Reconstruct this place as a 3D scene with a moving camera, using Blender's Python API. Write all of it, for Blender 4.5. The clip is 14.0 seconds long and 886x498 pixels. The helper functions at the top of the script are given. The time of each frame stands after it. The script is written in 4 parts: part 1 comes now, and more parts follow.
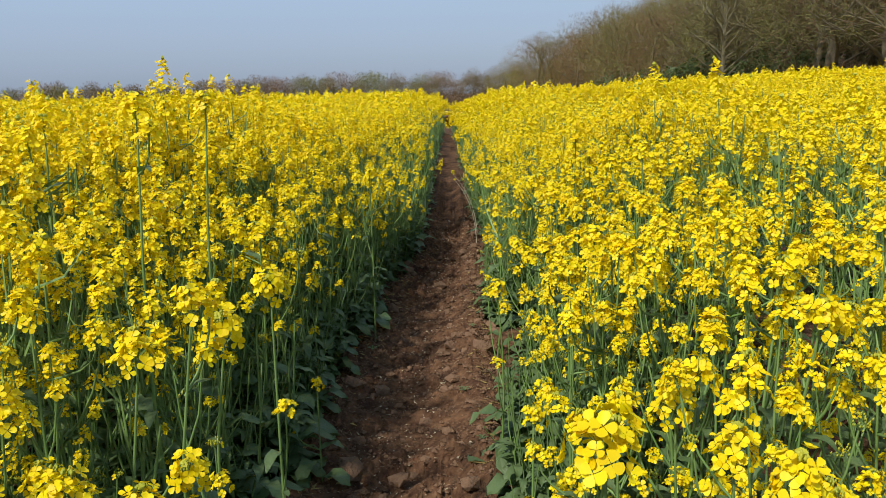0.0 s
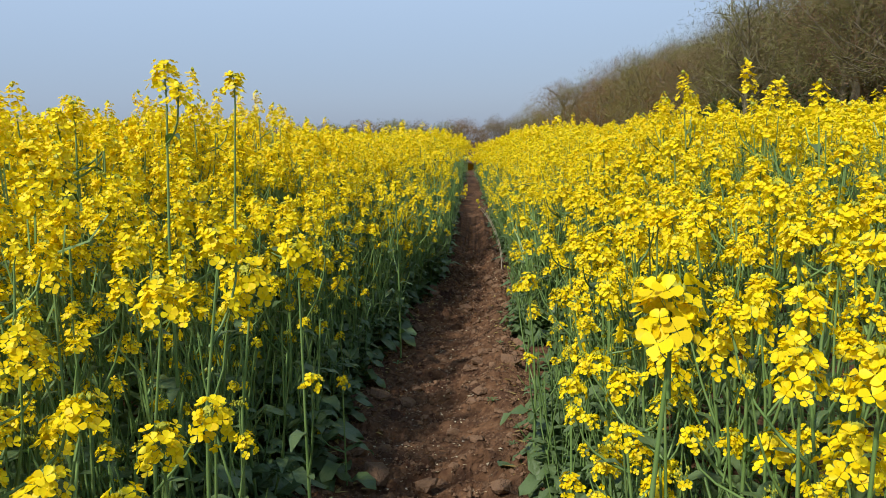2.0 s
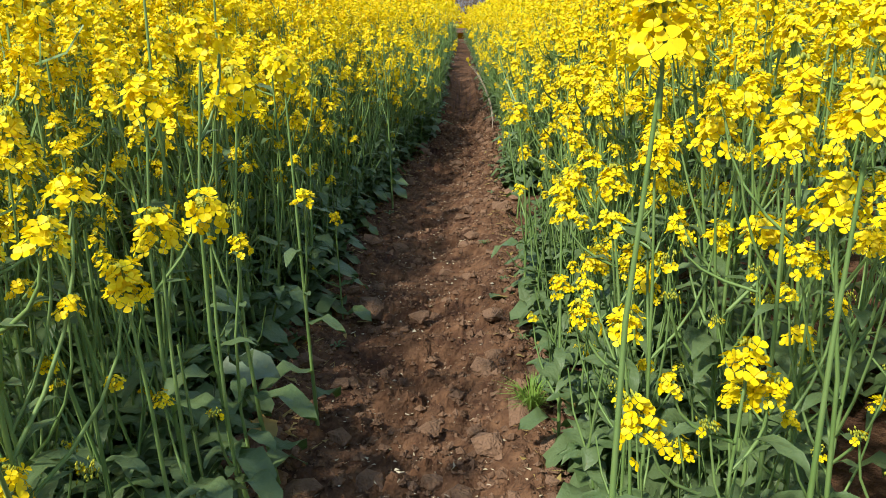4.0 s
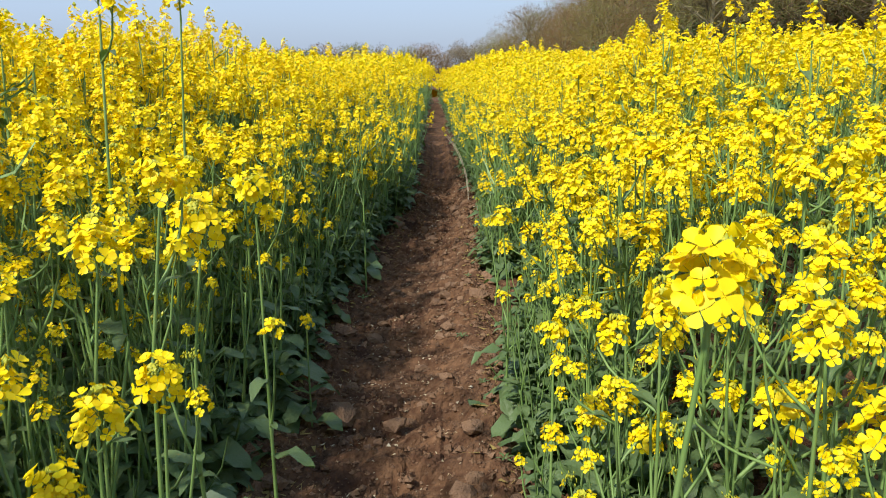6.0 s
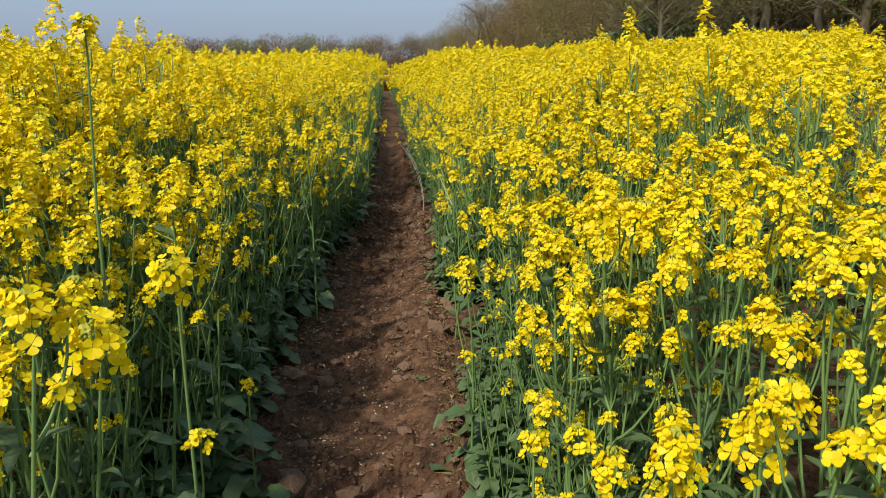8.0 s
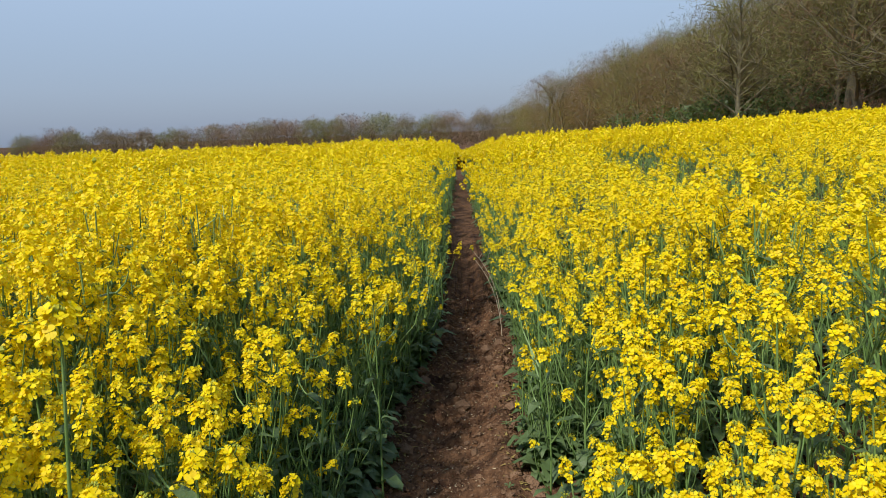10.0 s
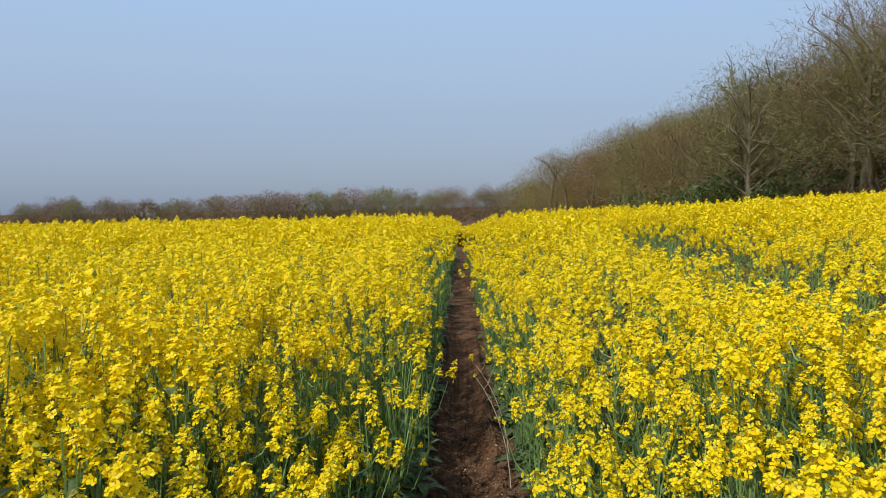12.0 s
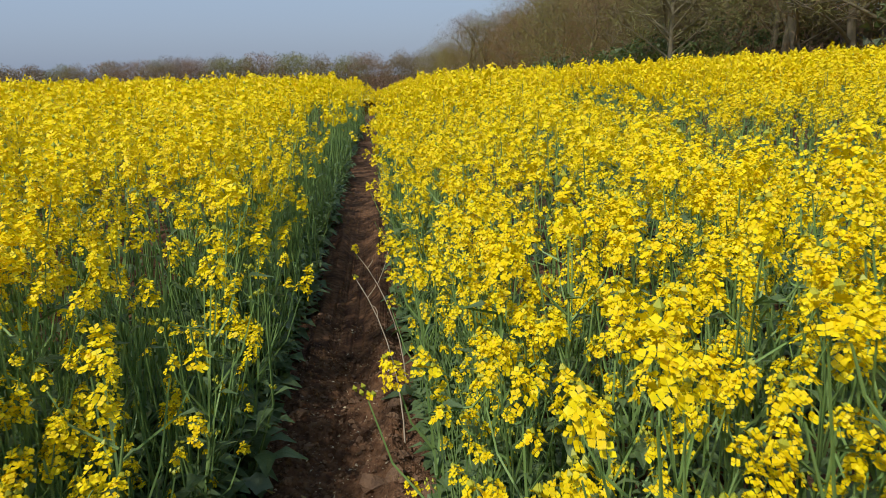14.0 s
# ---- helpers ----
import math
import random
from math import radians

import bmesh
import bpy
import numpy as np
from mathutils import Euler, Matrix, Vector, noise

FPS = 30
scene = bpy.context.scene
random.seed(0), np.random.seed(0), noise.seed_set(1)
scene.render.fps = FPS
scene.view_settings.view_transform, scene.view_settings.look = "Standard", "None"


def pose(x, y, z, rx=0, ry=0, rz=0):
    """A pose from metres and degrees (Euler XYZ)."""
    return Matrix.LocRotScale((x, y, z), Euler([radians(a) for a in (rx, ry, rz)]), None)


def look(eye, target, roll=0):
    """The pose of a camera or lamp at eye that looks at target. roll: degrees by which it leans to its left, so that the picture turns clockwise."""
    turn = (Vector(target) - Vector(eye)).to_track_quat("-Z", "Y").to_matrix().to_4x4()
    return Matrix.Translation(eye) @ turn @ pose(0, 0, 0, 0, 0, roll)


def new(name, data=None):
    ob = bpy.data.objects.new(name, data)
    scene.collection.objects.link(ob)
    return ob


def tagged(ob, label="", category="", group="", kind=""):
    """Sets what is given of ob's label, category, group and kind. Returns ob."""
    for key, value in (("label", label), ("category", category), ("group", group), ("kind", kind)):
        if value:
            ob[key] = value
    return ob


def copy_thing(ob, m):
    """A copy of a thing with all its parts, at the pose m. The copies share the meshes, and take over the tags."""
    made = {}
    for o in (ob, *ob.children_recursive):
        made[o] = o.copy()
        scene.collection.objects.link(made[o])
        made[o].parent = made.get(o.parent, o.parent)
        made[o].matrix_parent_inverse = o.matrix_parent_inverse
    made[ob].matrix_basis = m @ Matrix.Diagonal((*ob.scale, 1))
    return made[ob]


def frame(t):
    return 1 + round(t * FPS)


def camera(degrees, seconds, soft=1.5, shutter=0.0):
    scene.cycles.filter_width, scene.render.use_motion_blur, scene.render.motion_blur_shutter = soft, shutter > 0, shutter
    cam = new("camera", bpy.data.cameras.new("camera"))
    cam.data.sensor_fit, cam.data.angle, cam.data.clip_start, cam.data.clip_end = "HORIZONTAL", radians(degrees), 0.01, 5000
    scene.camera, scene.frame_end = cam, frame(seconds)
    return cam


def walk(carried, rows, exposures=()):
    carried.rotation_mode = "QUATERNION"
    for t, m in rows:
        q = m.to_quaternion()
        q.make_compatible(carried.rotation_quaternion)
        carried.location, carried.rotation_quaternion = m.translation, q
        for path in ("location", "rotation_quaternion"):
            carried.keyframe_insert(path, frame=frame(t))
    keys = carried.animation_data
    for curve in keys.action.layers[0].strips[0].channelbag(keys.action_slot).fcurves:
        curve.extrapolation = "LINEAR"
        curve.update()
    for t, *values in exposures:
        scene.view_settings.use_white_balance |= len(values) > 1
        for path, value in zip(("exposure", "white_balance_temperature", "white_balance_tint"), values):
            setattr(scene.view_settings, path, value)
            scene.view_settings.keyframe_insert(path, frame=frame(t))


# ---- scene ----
cam = camera(61.3, 14.0, soft=0.5, shutter=0.15)
EXPOSURE = [(0, 0.3), (3.2, 0.42), (5.3, 1.4), (5.7, 1.15), (6.3, 0.45), (9.2, 0.25), (11.3, 0.2), (14, 0.15)]
PATH = [
    (0, (0.147, 0.427, 1.414), (0.126, 2.385, 1.004), -1.0),
    (0.5, (0.154, 0.444, 1.382), (0.138, 2.405, 0.987), -0.9),
    (1, (0.146, 0.463, 1.331), (0.121, 2.426, 0.949), -0.9),
    (1.5, (0.128, 0.468, 1.271), (0.074, 2.442, 0.95), -0.9),
    (2, (0.12, 0.45, 1.221), (0.041, 2.428, 0.935), -1.3),
    (2.5, (0.118, 0.435, 1.154), (0.045, 2.409, 0.84), -1.9),
    (3, (0.113, 0.424, 1.089), (0.042, 2.384, 0.693), -2.4),
    (3.2, (0.109, 0.421, 1.07), (0.039, 2.369, 0.625), -2.7),
    (5.3, (0.137, 0.479, 1.153), (0.082, 2.348, 0.441), -0.3),
    (5.5, (0.13, 0.5, 1.175), (0.071, 2.395, 0.538), -0.2),
    (6, (0.094, 0.599, 1.211), (0.111, 2.541, 0.736), -0.7),
    (6.5, (0.077, 0.677, 1.232), (0.191, 2.635, 0.837), -1.1),
    (7, (0.065, 0.72, 1.256), (0.201, 2.676, 0.864), -1.5),
    (7.5, (0.064, 0.772, 1.293), (0.213, 2.717, 0.853), -1.2),
    (8, (0.091, 0.882, 1.335), (0.23, 2.814, 0.836), -0.5),
    (8.5, (0.141, 1.052, 1.458), (0.208, 2.999, 1.009), -0.3),
    (9, (0.143, 1.183, 1.576), (0.14, 3.154, 1.238), 0.5),
    (9.2, (0.124, 1.218, 1.61), (0.106, 3.193, 1.295), 0.0),
    (11.3, (0.066, 2.396, 1.696), (0.026, 4.371, 1.384), -3.4),
    (11.5, (0.07, 2.589, 1.699), (0.03, 4.572, 1.438), -2.8),
    (12, (0.117, 3.015, 1.68), (0.069, 5.011, 1.565), -0.9),
    (12.5, (0.119, 3.346, 1.619), (0.032, 5.341, 1.502), -0.8),
    (13, (0.124, 3.613, 1.559), (0.101, 5.601, 1.35), -1.6),
    (13.5, (0.243, 4.123, 1.481), (0.419, 6.079, 1.102), -1.7),
    (14, (0.328, 4.556, 1.469), (0.488, 6.496, 1.011), -0.9),
]
walk(cam, [(t, look(eye, target, roll)) for t, eye, target, roll in PATH], exposures=EXPOSURE)


# ---- world, sun ----
SUN_AZ, SUN_EL = radians(42), radians(48)      # from behind and to the left of the line walked
to_sun = Vector((-math.sin(SUN_AZ) * math.cos(SUN_EL), -math.cos(SUN_AZ) * math.cos(SUN_EL), math.sin(SUN_EL)))
world = bpy.data.worlds.new("world")
scene.world = world
world.use_nodes = True
wn = world.node_tree.nodes
sky = wn.new("ShaderNodeTexSky")
sky.sky_type = "NISHITA"
sky.sun_disc = False
sky.sun_elevation = SUN_EL
sky.sun_rotation = math.atan2(to_sun.x, to_sun.y)
sky.air_density, sky.dust_density, sky.ozone_density = 1.3, 0.7, 1.6
# spring haze: the clear sky seen through a pale veil that thickens and greys towards the horizon
wl = world.node_tree.links
co, sep, ramp, veil = wn.new("ShaderNodeTexCoord"), wn.new("ShaderNodeSeparateXYZ"), wn.new("ShaderNodeValToRGB"), wn.new("ShaderNodeMix")
wl.new(co.outputs["Generated"], sep.inputs[0])
wl.new(sep.outputs["Z"], ramp.inputs["Fac"])
ramp.color_ramp.elements[0].position, ramp.color_ramp.elements[0].color = 0.0, (1.6, 2.2, 3.3, 1)
ramp.color_ramp.elements[1].position, ramp.color_ramp.elements[1].color = 0.95, (1.5, 2.2, 3.6, 1)
for at, colour in ((0.06, (2.2, 2.9, 4.2, 1)), (0.18, (3.0, 3.95, 5.5, 1)), (0.34, (3.2, 4.7, 7.2, 1)), (0.55, (2.2, 3.3, 5.2, 1))):
    ramp.color_ramp.elements.new(at).color = colour
veil.data_type = "RGBA"
veil.inputs["Factor"].default_value = 0.86
wl.new(sky.outputs[0], veil.inputs["A"])
wl.new(ramp.outputs[0], veil.inputs["B"])
wl.new(veil.outputs["Result"], wn["Background"].inputs["Color"])
wn["Background"].inputs["Strength"].default_value = 0.115
sun = new("sun", bpy.data.lights.new("sun", "SUN"))
sun.data.energy, sun.data.angle, sun.data.color = 3.5, radians(3.5), (1.0, 0.95, 0.87)
sun.matrix_world = Matrix.Translation((0, 0, 60)) @ to_sun.to_track_quat("Z", "Y").to_matrix().to_4x4()


# ---- materials ----
def material(name, colour_a, colour_b, rough=0.6, island=0.0, scale=8.0, bump=0.0, bump_scale=60.0, translucent=0.0,
             colour_t=None, spec=0.3, third=None, third_scale=1.2, third_at=(0.5, 0.7)):
    """Two colours mixed by noise and by a random value for each piece, fine relief, and light through thin leaves."""
    m = bpy.data.materials.new(name)
    m.use_nodes = True
    n, l = m.node_tree.nodes, m.node_tree.links
    bsdf, out = n["Principled BSDF"], n["Material Output"]
    geo, co = n.new("ShaderNodeNewGeometry"), n.new("ShaderNodeTexCoord")
    nz = n.new("ShaderNodeTexNoise")
    nz.inputs["Scale"].default_value, nz.inputs["Detail"].default_value = scale, 6
    l.new(geo.outputs["Position"], nz.inputs["Vector"])
    ramp = n.new("ShaderNodeMapRange")
    ramp.inputs["From Min"].default_value, ramp.inputs["From Max"].default_value = 0.32, 0.68
    l.new(nz.outputs["Fac"], ramp.inputs["Value"])
    fac = n.new("ShaderNodeMix")
    fac.data_type = "FLOAT"
    fac.inputs["Factor"].default_value = island
    l.new(ramp.outputs["Result"], fac.inputs["A"])
    l.new(geo.outputs["Random Per Island"], fac.inputs["B"])
    mix = n.new("ShaderNodeMix")
    mix.data_type = "RGBA"
    mix.inputs["A"].default_value, mix.inputs["B"].default_value = (*colour_a, 1), (*colour_b, 1)
    l.new(fac.outputs["Result"], mix.inputs["Factor"])
    colour = mix.outputs["Result"]
    if third:
        nz3, r3, m3 = n.new("ShaderNodeTexNoise"), n.new("ShaderNodeMapRange"), n.new("ShaderNodeMix")
        nz3.inputs["Scale"].default_value, nz3.inputs["Detail"].default_value = third_scale, 5
        l.new(geo.outputs["Position"], nz3.inputs["Vector"])
        r3.inputs["From Min"].default_value, r3.inputs["From Max"].default_value = third_at
        l.new(nz3.outputs["Fac"], r3.inputs["Value"])
        m3.data_type = "RGBA"
        m3.inputs["B"].default_value = (*third, 1)
        l.new(colour, m3.inputs["A"])
        l.new(r3.outputs["Result"], m3.inputs["Factor"])
        colour = m3.outputs["Result"]
    l.new(colour, bsdf.inputs["Base Color"])
    bsdf.inputs["Roughness"].default_value = rough
    bsdf.inputs["Specular IOR Level"].default_value = spec
    if bump:
        b, nb = n.new("ShaderNodeBump"), n.new("ShaderNodeTexNoise")
        nb.inputs["Scale"].default_value, nb.inputs["Detail"].default_value = bump_scale, 8
        l.new(geo.outputs["Position"], nb.inputs["Vector"])
        l.new(nb.outputs["Fac"], b.inputs["Height"])
        b.inputs["Strength"].default_value, b.inputs["Distance"].default_value = bump, 0.02
        l.new(b.outputs["Normal"], bsdf.inputs["Normal"])
    if translucent:
        tr, ms = n.new("ShaderNodeBsdfTranslucent"), n.new("ShaderNodeMixShader")
        if colour_t:
            tr.inputs["Color"].default_value = (*colour_t, 1)
        else:
            l.new(colour, tr.inputs["Color"])
        ms.inputs["Fac"].default_value = translucent
        l.new(bsdf.outputs[0], ms.inputs[1])
        l.new(tr.outputs[0], ms.inputs[2])
        l.new(ms.outputs[0], out.inputs["Surface"])
    return m


PETAL = material("petal", (0.93, 0.80, 0.006), (0.82, 0.56, 0.001), 0.5, 0.75, 14, translucent=0.26, colour_t=(0.90, 0.64, 0.0), spec=0.25)
BUD = material("bud", (0.34, 0.40, 0.05), (0.50, 0.46, 0.03), 0.5, 0.6, 30, translucent=0.15)
STEM = material("stem", (0.12, 0.215, 0.05), (0.20, 0.30, 0.095), 0.5, 0.3, 9, spec=0.35)
LEAF = material("leaf", (0.075, 0.132, 0.038), (0.145, 0.205, 0.085), 0.48, 0.5, 12, bump=0.25, bump_scale=90, translucent=0.22,
                colour_t=(0.10, 0.20, 0.03), spec=0.4)
PALE_BARK = material("pale_bark", (0.13, 0.115, 0.072), (0.21, 0.185, 0.12), 0.9, 0.2, 3, bump=0.5, bump_scale=14)
DRY = material("dry_leaf", (0.30, 0.20, 0.07), (0.42, 0.33, 0.10), 0.7, 0.4, 20, bump=0.3, translucent=0.2)
PALE = material("pale_leaf", (0.15, 0.21, 0.12), (0.20, 0.26, 0.16), 0.5, 0.2, 14, bump=0.2, translucent=0.15)
SOIL = material("soil", (0.075, 0.037, 0.020), (0.20, 0.110, 0.059), 0.95, 0.0, 26, bump=0.9, bump_scale=70, spec=0.1,
                third=(0.062, 0.032, 0.02), third_scale=5.0)
CLOD = material("clod_soil", (0.11, 0.063, 0.037), (0.27, 0.165, 0.10), 0.95, 0.7, 18, bump=0.8, bump_scale=120, spec=0.1)
CHIP = material("chip", (0.42, 0.34, 0.20), (0.60, 0.52, 0.36), 0.7, 0.8, 20)
GRASS = material("grass", (0.13, 0.24, 0.03), (0.22, 0.34, 0.06), 0.5, 0.6, 20, translucent=0.2)
TWIG = material("dead_twig", (0.28, 0.23, 0.16), (0.36, 0.30, 0.22), 0.8, 0.3, 20)
BARK = material("bark", (0.10, 0.085, 0.055), (0.18, 0.152, 0.10), 0.9, 0.2, 3, bump=0.6, bump_scale=14)
CROWN = material("twigs", (0.135, 0.10, 0.055), (0.215, 0.165, 0.095), 0.9, 0.4, 0.5)
CROWN_OLIVE = material("budding_twigs", (0.135, 0.13, 0.04), (0.215, 0.205, 0.072), 0.9, 0.4, 0.5)
CROWN_RED = material("brown_twigs", (0.15, 0.09, 0.05), (0.23, 0.145, 0.082), 0.9, 0.4, 0.5)
IVY = material("ivy", (0.045, 0.075, 0.025), (0.09, 0.13, 0.04), 0.5, 0.8, 2, translucent=0.15)
WHITE = material("white_render", (0.74, 0.73, 0.70), (0.80, 0.79, 0.76), 0.8, 0, 2)
ROOF = material("slate", (0.09, 0.09, 0.10), (0.13, 0.13, 0.14), 0.7, 0, 2)
M_STEM, M_LEAF, M_PETAL, M_BUD = range(4)
CROP = [STEM, LEAF, PETAL, BUD]
rng = np.random.default_rng(7)


# ---- small mesh kit: a piece is (points, triangles, material numbers) ----
def piece(v, f, m=0):
    f = np.asarray(f, np.int32).reshape(-1, 3)
    m = np.full(len(f), m, np.int32) if np.isscalar(m) else np.asarray(m, np.int32)
    return np.asarray(v, np.float64).reshape(-1, 3), f, m


def join(pieces):
    v, f, m, o = [], [], [], 0
    for a, b, c in pieces:
        v.append(a), f.append(b + o), m.append(c)
        o += len(a)
    return np.concatenate(v), np.concatenate(f), np.concatenate(m)


def turn(p, mat):
    mat = np.asarray(mat)
    return p[0] @ mat[:3, :3].T + mat[:3, 3], p[1], p[2]


def spread(p, mats):
    """One piece at many poses, as one piece."""
    v, f, m = p
    k, n = len(mats), len(v)
    vv = np.einsum("kij,nj->kni", mats[:, :3, :3], v) + mats[:, None, :3, 3]
    ff = f[None] + (np.arange(k) * n)[:, None, None]
    return vv.reshape(-1, 3), ff.reshape(-1, 3).astype(np.int32), np.tile(m, k)


def mesh_of(name, p, mats, smooth=True):
    v, f, m = p
    me = bpy.data.meshes.new(name)
    me.vertices.add(len(v))
    me.vertices.foreach_set("co", np.ascontiguousarray(v, np.float32).ravel())
    me.loops.add(len(f) * 3)
    me.loops.foreach_set("vertex_index", np.ascontiguousarray(f, np.int32).ravel())
    me.polygons.add(len(f))
    me.polygons.foreach_set("loop_start", np.arange(0, len(f) * 3, 3, dtype=np.int32))
    for mt in mats:
        me.materials.append(mt)
    me.polygons.foreach_set("material_index", m.astype(np.int32))
    me.polygons.foreach_set("use_smooth", np.full(len(f), smooth))
    me.update()
    me.validate()
    return me


def thing(name, p, mats, label, category, kind="", group="", smooth=True):
    return tagged(new(name, mesh_of(name, p, mats, smooth)), label, category, group, kind)


def part(name, me, parent, m=None, label=""):
    ob = new(name, me)
    ob.parent = parent
    if m is not None:
        ob.matrix_local = m
    return tagged(ob, label)


def frame_of(d, spin=0.0):
    """Rotation that takes z to the direction d."""
    d = Vector(d).normalized()
    return d.to_track_quat("Z", "Y").to_matrix() @ Matrix.Rotation(spin, 3, "Z")


def place(loc, d=(0, 0, 1), spin=0.0, size=1.0):
    return Matrix.Translation(loc) @ (frame_of(d, spin) * size).to_4x4()


def tube(points, r0, r1, sides=4, m=0):
    pts = np.asarray(points, float)
    k = len(pts)
    d = np.gradient(pts, axis=0)
    d /= np.linalg.norm(d, axis=1)[:, None] + 1e-9
    a = np.cross(d, (0.31, 0.95, 0.02))
    a /= np.linalg.norm(a, axis=1)[:, None] + 1e-9
    b = np.cross(d, a)
    r = np.linspace(r0, r1, k)[:, None, None]
    t = np.arange(sides) * 2 * math.pi / sides
    ring = np.cos(t)[None, :, None] * a[:, None] + np.sin(t)[None, :, None] * b[:, None]
    v = (pts[:, None] + r * ring).reshape(-1, 3)
    f = []
    for i in range(k - 1):
        for j in range(sides):
            p, q = i * sides + j, i * sides + (j + 1) % sides
            f += [(p, q, q + sides), (p, q + sides, p + sides)]
    return piece(v, f, m)


def curve_points(a, b, bend, n):
    """n points from a to b, bowed by the vector bend."""
    t = np.linspace(0, 1, n)[:, None]
    return (1 - t) * np.asarray(a) + t * np.asarray(b) + 4 * t * (1 - t) * np.asarray(bend)


def octa(c, rx, rz, m=0):
    v = np.array([(rx, 0, 0), (0, rx, 0), (-rx, 0, 0), (0, -rx, 0), (0, 0, rz), (0, 0, -rz)]) + c
    f = [(0, 1, 4), (1, 2, 4), (2, 3, 4), (3, 0, 4), (1, 0, 5), (2, 1, 5), (3, 2, 5), (0, 3, 5)]
    return piece(v, f, m)


# ---- rapeseed: flower, head, leaf, plant ----
def flower(r, size, fine):
    """Four broad petals round a point, facing z."""
    out = []
    for q in range(4):
        a = q * math.pi / 2 + r.normal(0, 0.1)
        w, l, up = size * r.uniform(0.42, 0.52), size * r.uniform(0.9, 1.08), size * r.uniform(-0.05, 0.55)
        c, s = math.cos(a), math.sin(a)
        if fine == 0:                              # rounded, with a shallow fold along the middle
            v = [(0.04 * l, 0, 0), (0.42 * l, -0.72 * w, up * 0.5), (0.7 * l, -w, up * 0.85), (0.95 * l, -0.55 * w, up * 0.95),
                 (1.0 * l, 0, up * 0.82), (0.95 * l, 0.55 * w, up * 0.95), (0.7 * l, w, up * 0.85), (0.42 * l, 0.72 * w, up * 0.5)]
            f = [(0, 1, 4), (1, 2, 3), (1, 3, 4), (0, 4, 7), (4, 5, 7), (5, 6, 7)]
        elif fine == 1:
            v = [(0.04 * l, 0, 0), (0.6 * l, -w, up * 0.7), (0.98 * l, 0, up), (0.6 * l, w, up * 0.7)]
            f = [(0, 1, 3), (1, 2, 3)]
        else:
            v = [(0.0, 0, 0), (0.85 * l, -w * 1.05, up * 0.7), (0.85 * l, w * 1.05, up * 0.7)]
            f = [(0, 1, 2)]
        v = np.array(v)
        out.append(piece(np.stack([v[:, 0] * c - v[:, 1] * s, v[:, 0] * s + v[:, 1] * c, v[:, 2]], 1), f, M_PETAL))
    return join(out)


def flower_head(seed, lod, n, radius, tall):
    """A raceme: open flowers on pedicels round the axis, green buds on top. Its foot is at the origin."""
    r = np.random.default_rng(seed)
    tall = tall * (1.0, 1.35, 1.45, 1.3)[lod]
    out = []
    if lod == 3:                                   # seen from afar: a loose tuft of petals
        k = 13
        for i in range(k):
            z = 1 - 1.75 * (i + 0.5) / k
            a, q = i * 2.39996 + seed, math.sqrt(max(0.0, 1 - z * z))
            u = np.array((q * math.cos(a), q * math.sin(a), z))
            c = u * (radius * 1.15, radius * 1.15, 0.5 * tall + 0.008) * r.uniform(0.75, 1.15) + (0, 0, 0.5 * tall)
            petal = piece([(0.021 * math.cos(g), 0.021 * math.sin(g), 0) for g in (0.0, 2.1, 4.2)], [(0, 1, 2)], M_PETAL)
            out.append(turn(petal, place(c, u + r.normal(0, 0.35, 3), r.uniform(0, 6.28))))
        return join(out)
    if lod == 0:
        out.append(tube([(0, 0, -0.03), (0, 0, tall + 0.01)], 0.0022, 0.0015, 3, M_STEM))
    n = int(n * (1.0, 0.82, 0.52)[lod])
    for k in range(n):
        u = (k + r.uniform(0, 1)) / n
        a = k * 2.39996 + r.normal(0, 0.25)
        rad = radius * (1.05 - 0.55 * u) * (r.uniform(0.6, 1.3) if lod == 0 else r.uniform(0.7, 1.1))
        z = tall * (0.05 + 0.85 * u) + r.normal(0, 0.006)
        c = np.array((rad * math.cos(a), rad * math.sin(a), z + 0.012))
        nrm = Vector((math.cos(a), math.sin(a), 0.4 + 1.3 * u + r.normal(0, 0.4)))
        fl = flower(r, r.uniform(0.008, 0.0122) * (1, 1.05, 1.3)[lod], lod)
        out.append(turn(fl, place(c, nrm, r.uniform(0, 6.28))))
        if lod == 0:
            s = np.array((0, 0, z * 0.8))
            w = np.array((-math.sin(a), math.cos(a), 0)) * 0.0009
            out.append(piece([s - w, s + w, c], [(0, 1, 2)], M_STEM))
    for k in range((11, 2, 1)[lod]):
        a, q = r.uniform(0, 6.28), (0.011 if lod == 0 else 0.004) * math.sqrt(r.uniform(0, 1))
        out.append(octa(np.array((q * math.cos(a), q * math.sin(a), tall + 0.012 - q * 0.5)), 0.0026 if lod == 0 else 0.006, 0.005 if lod == 0 else 0.008, M_BUD))
    return join(out)


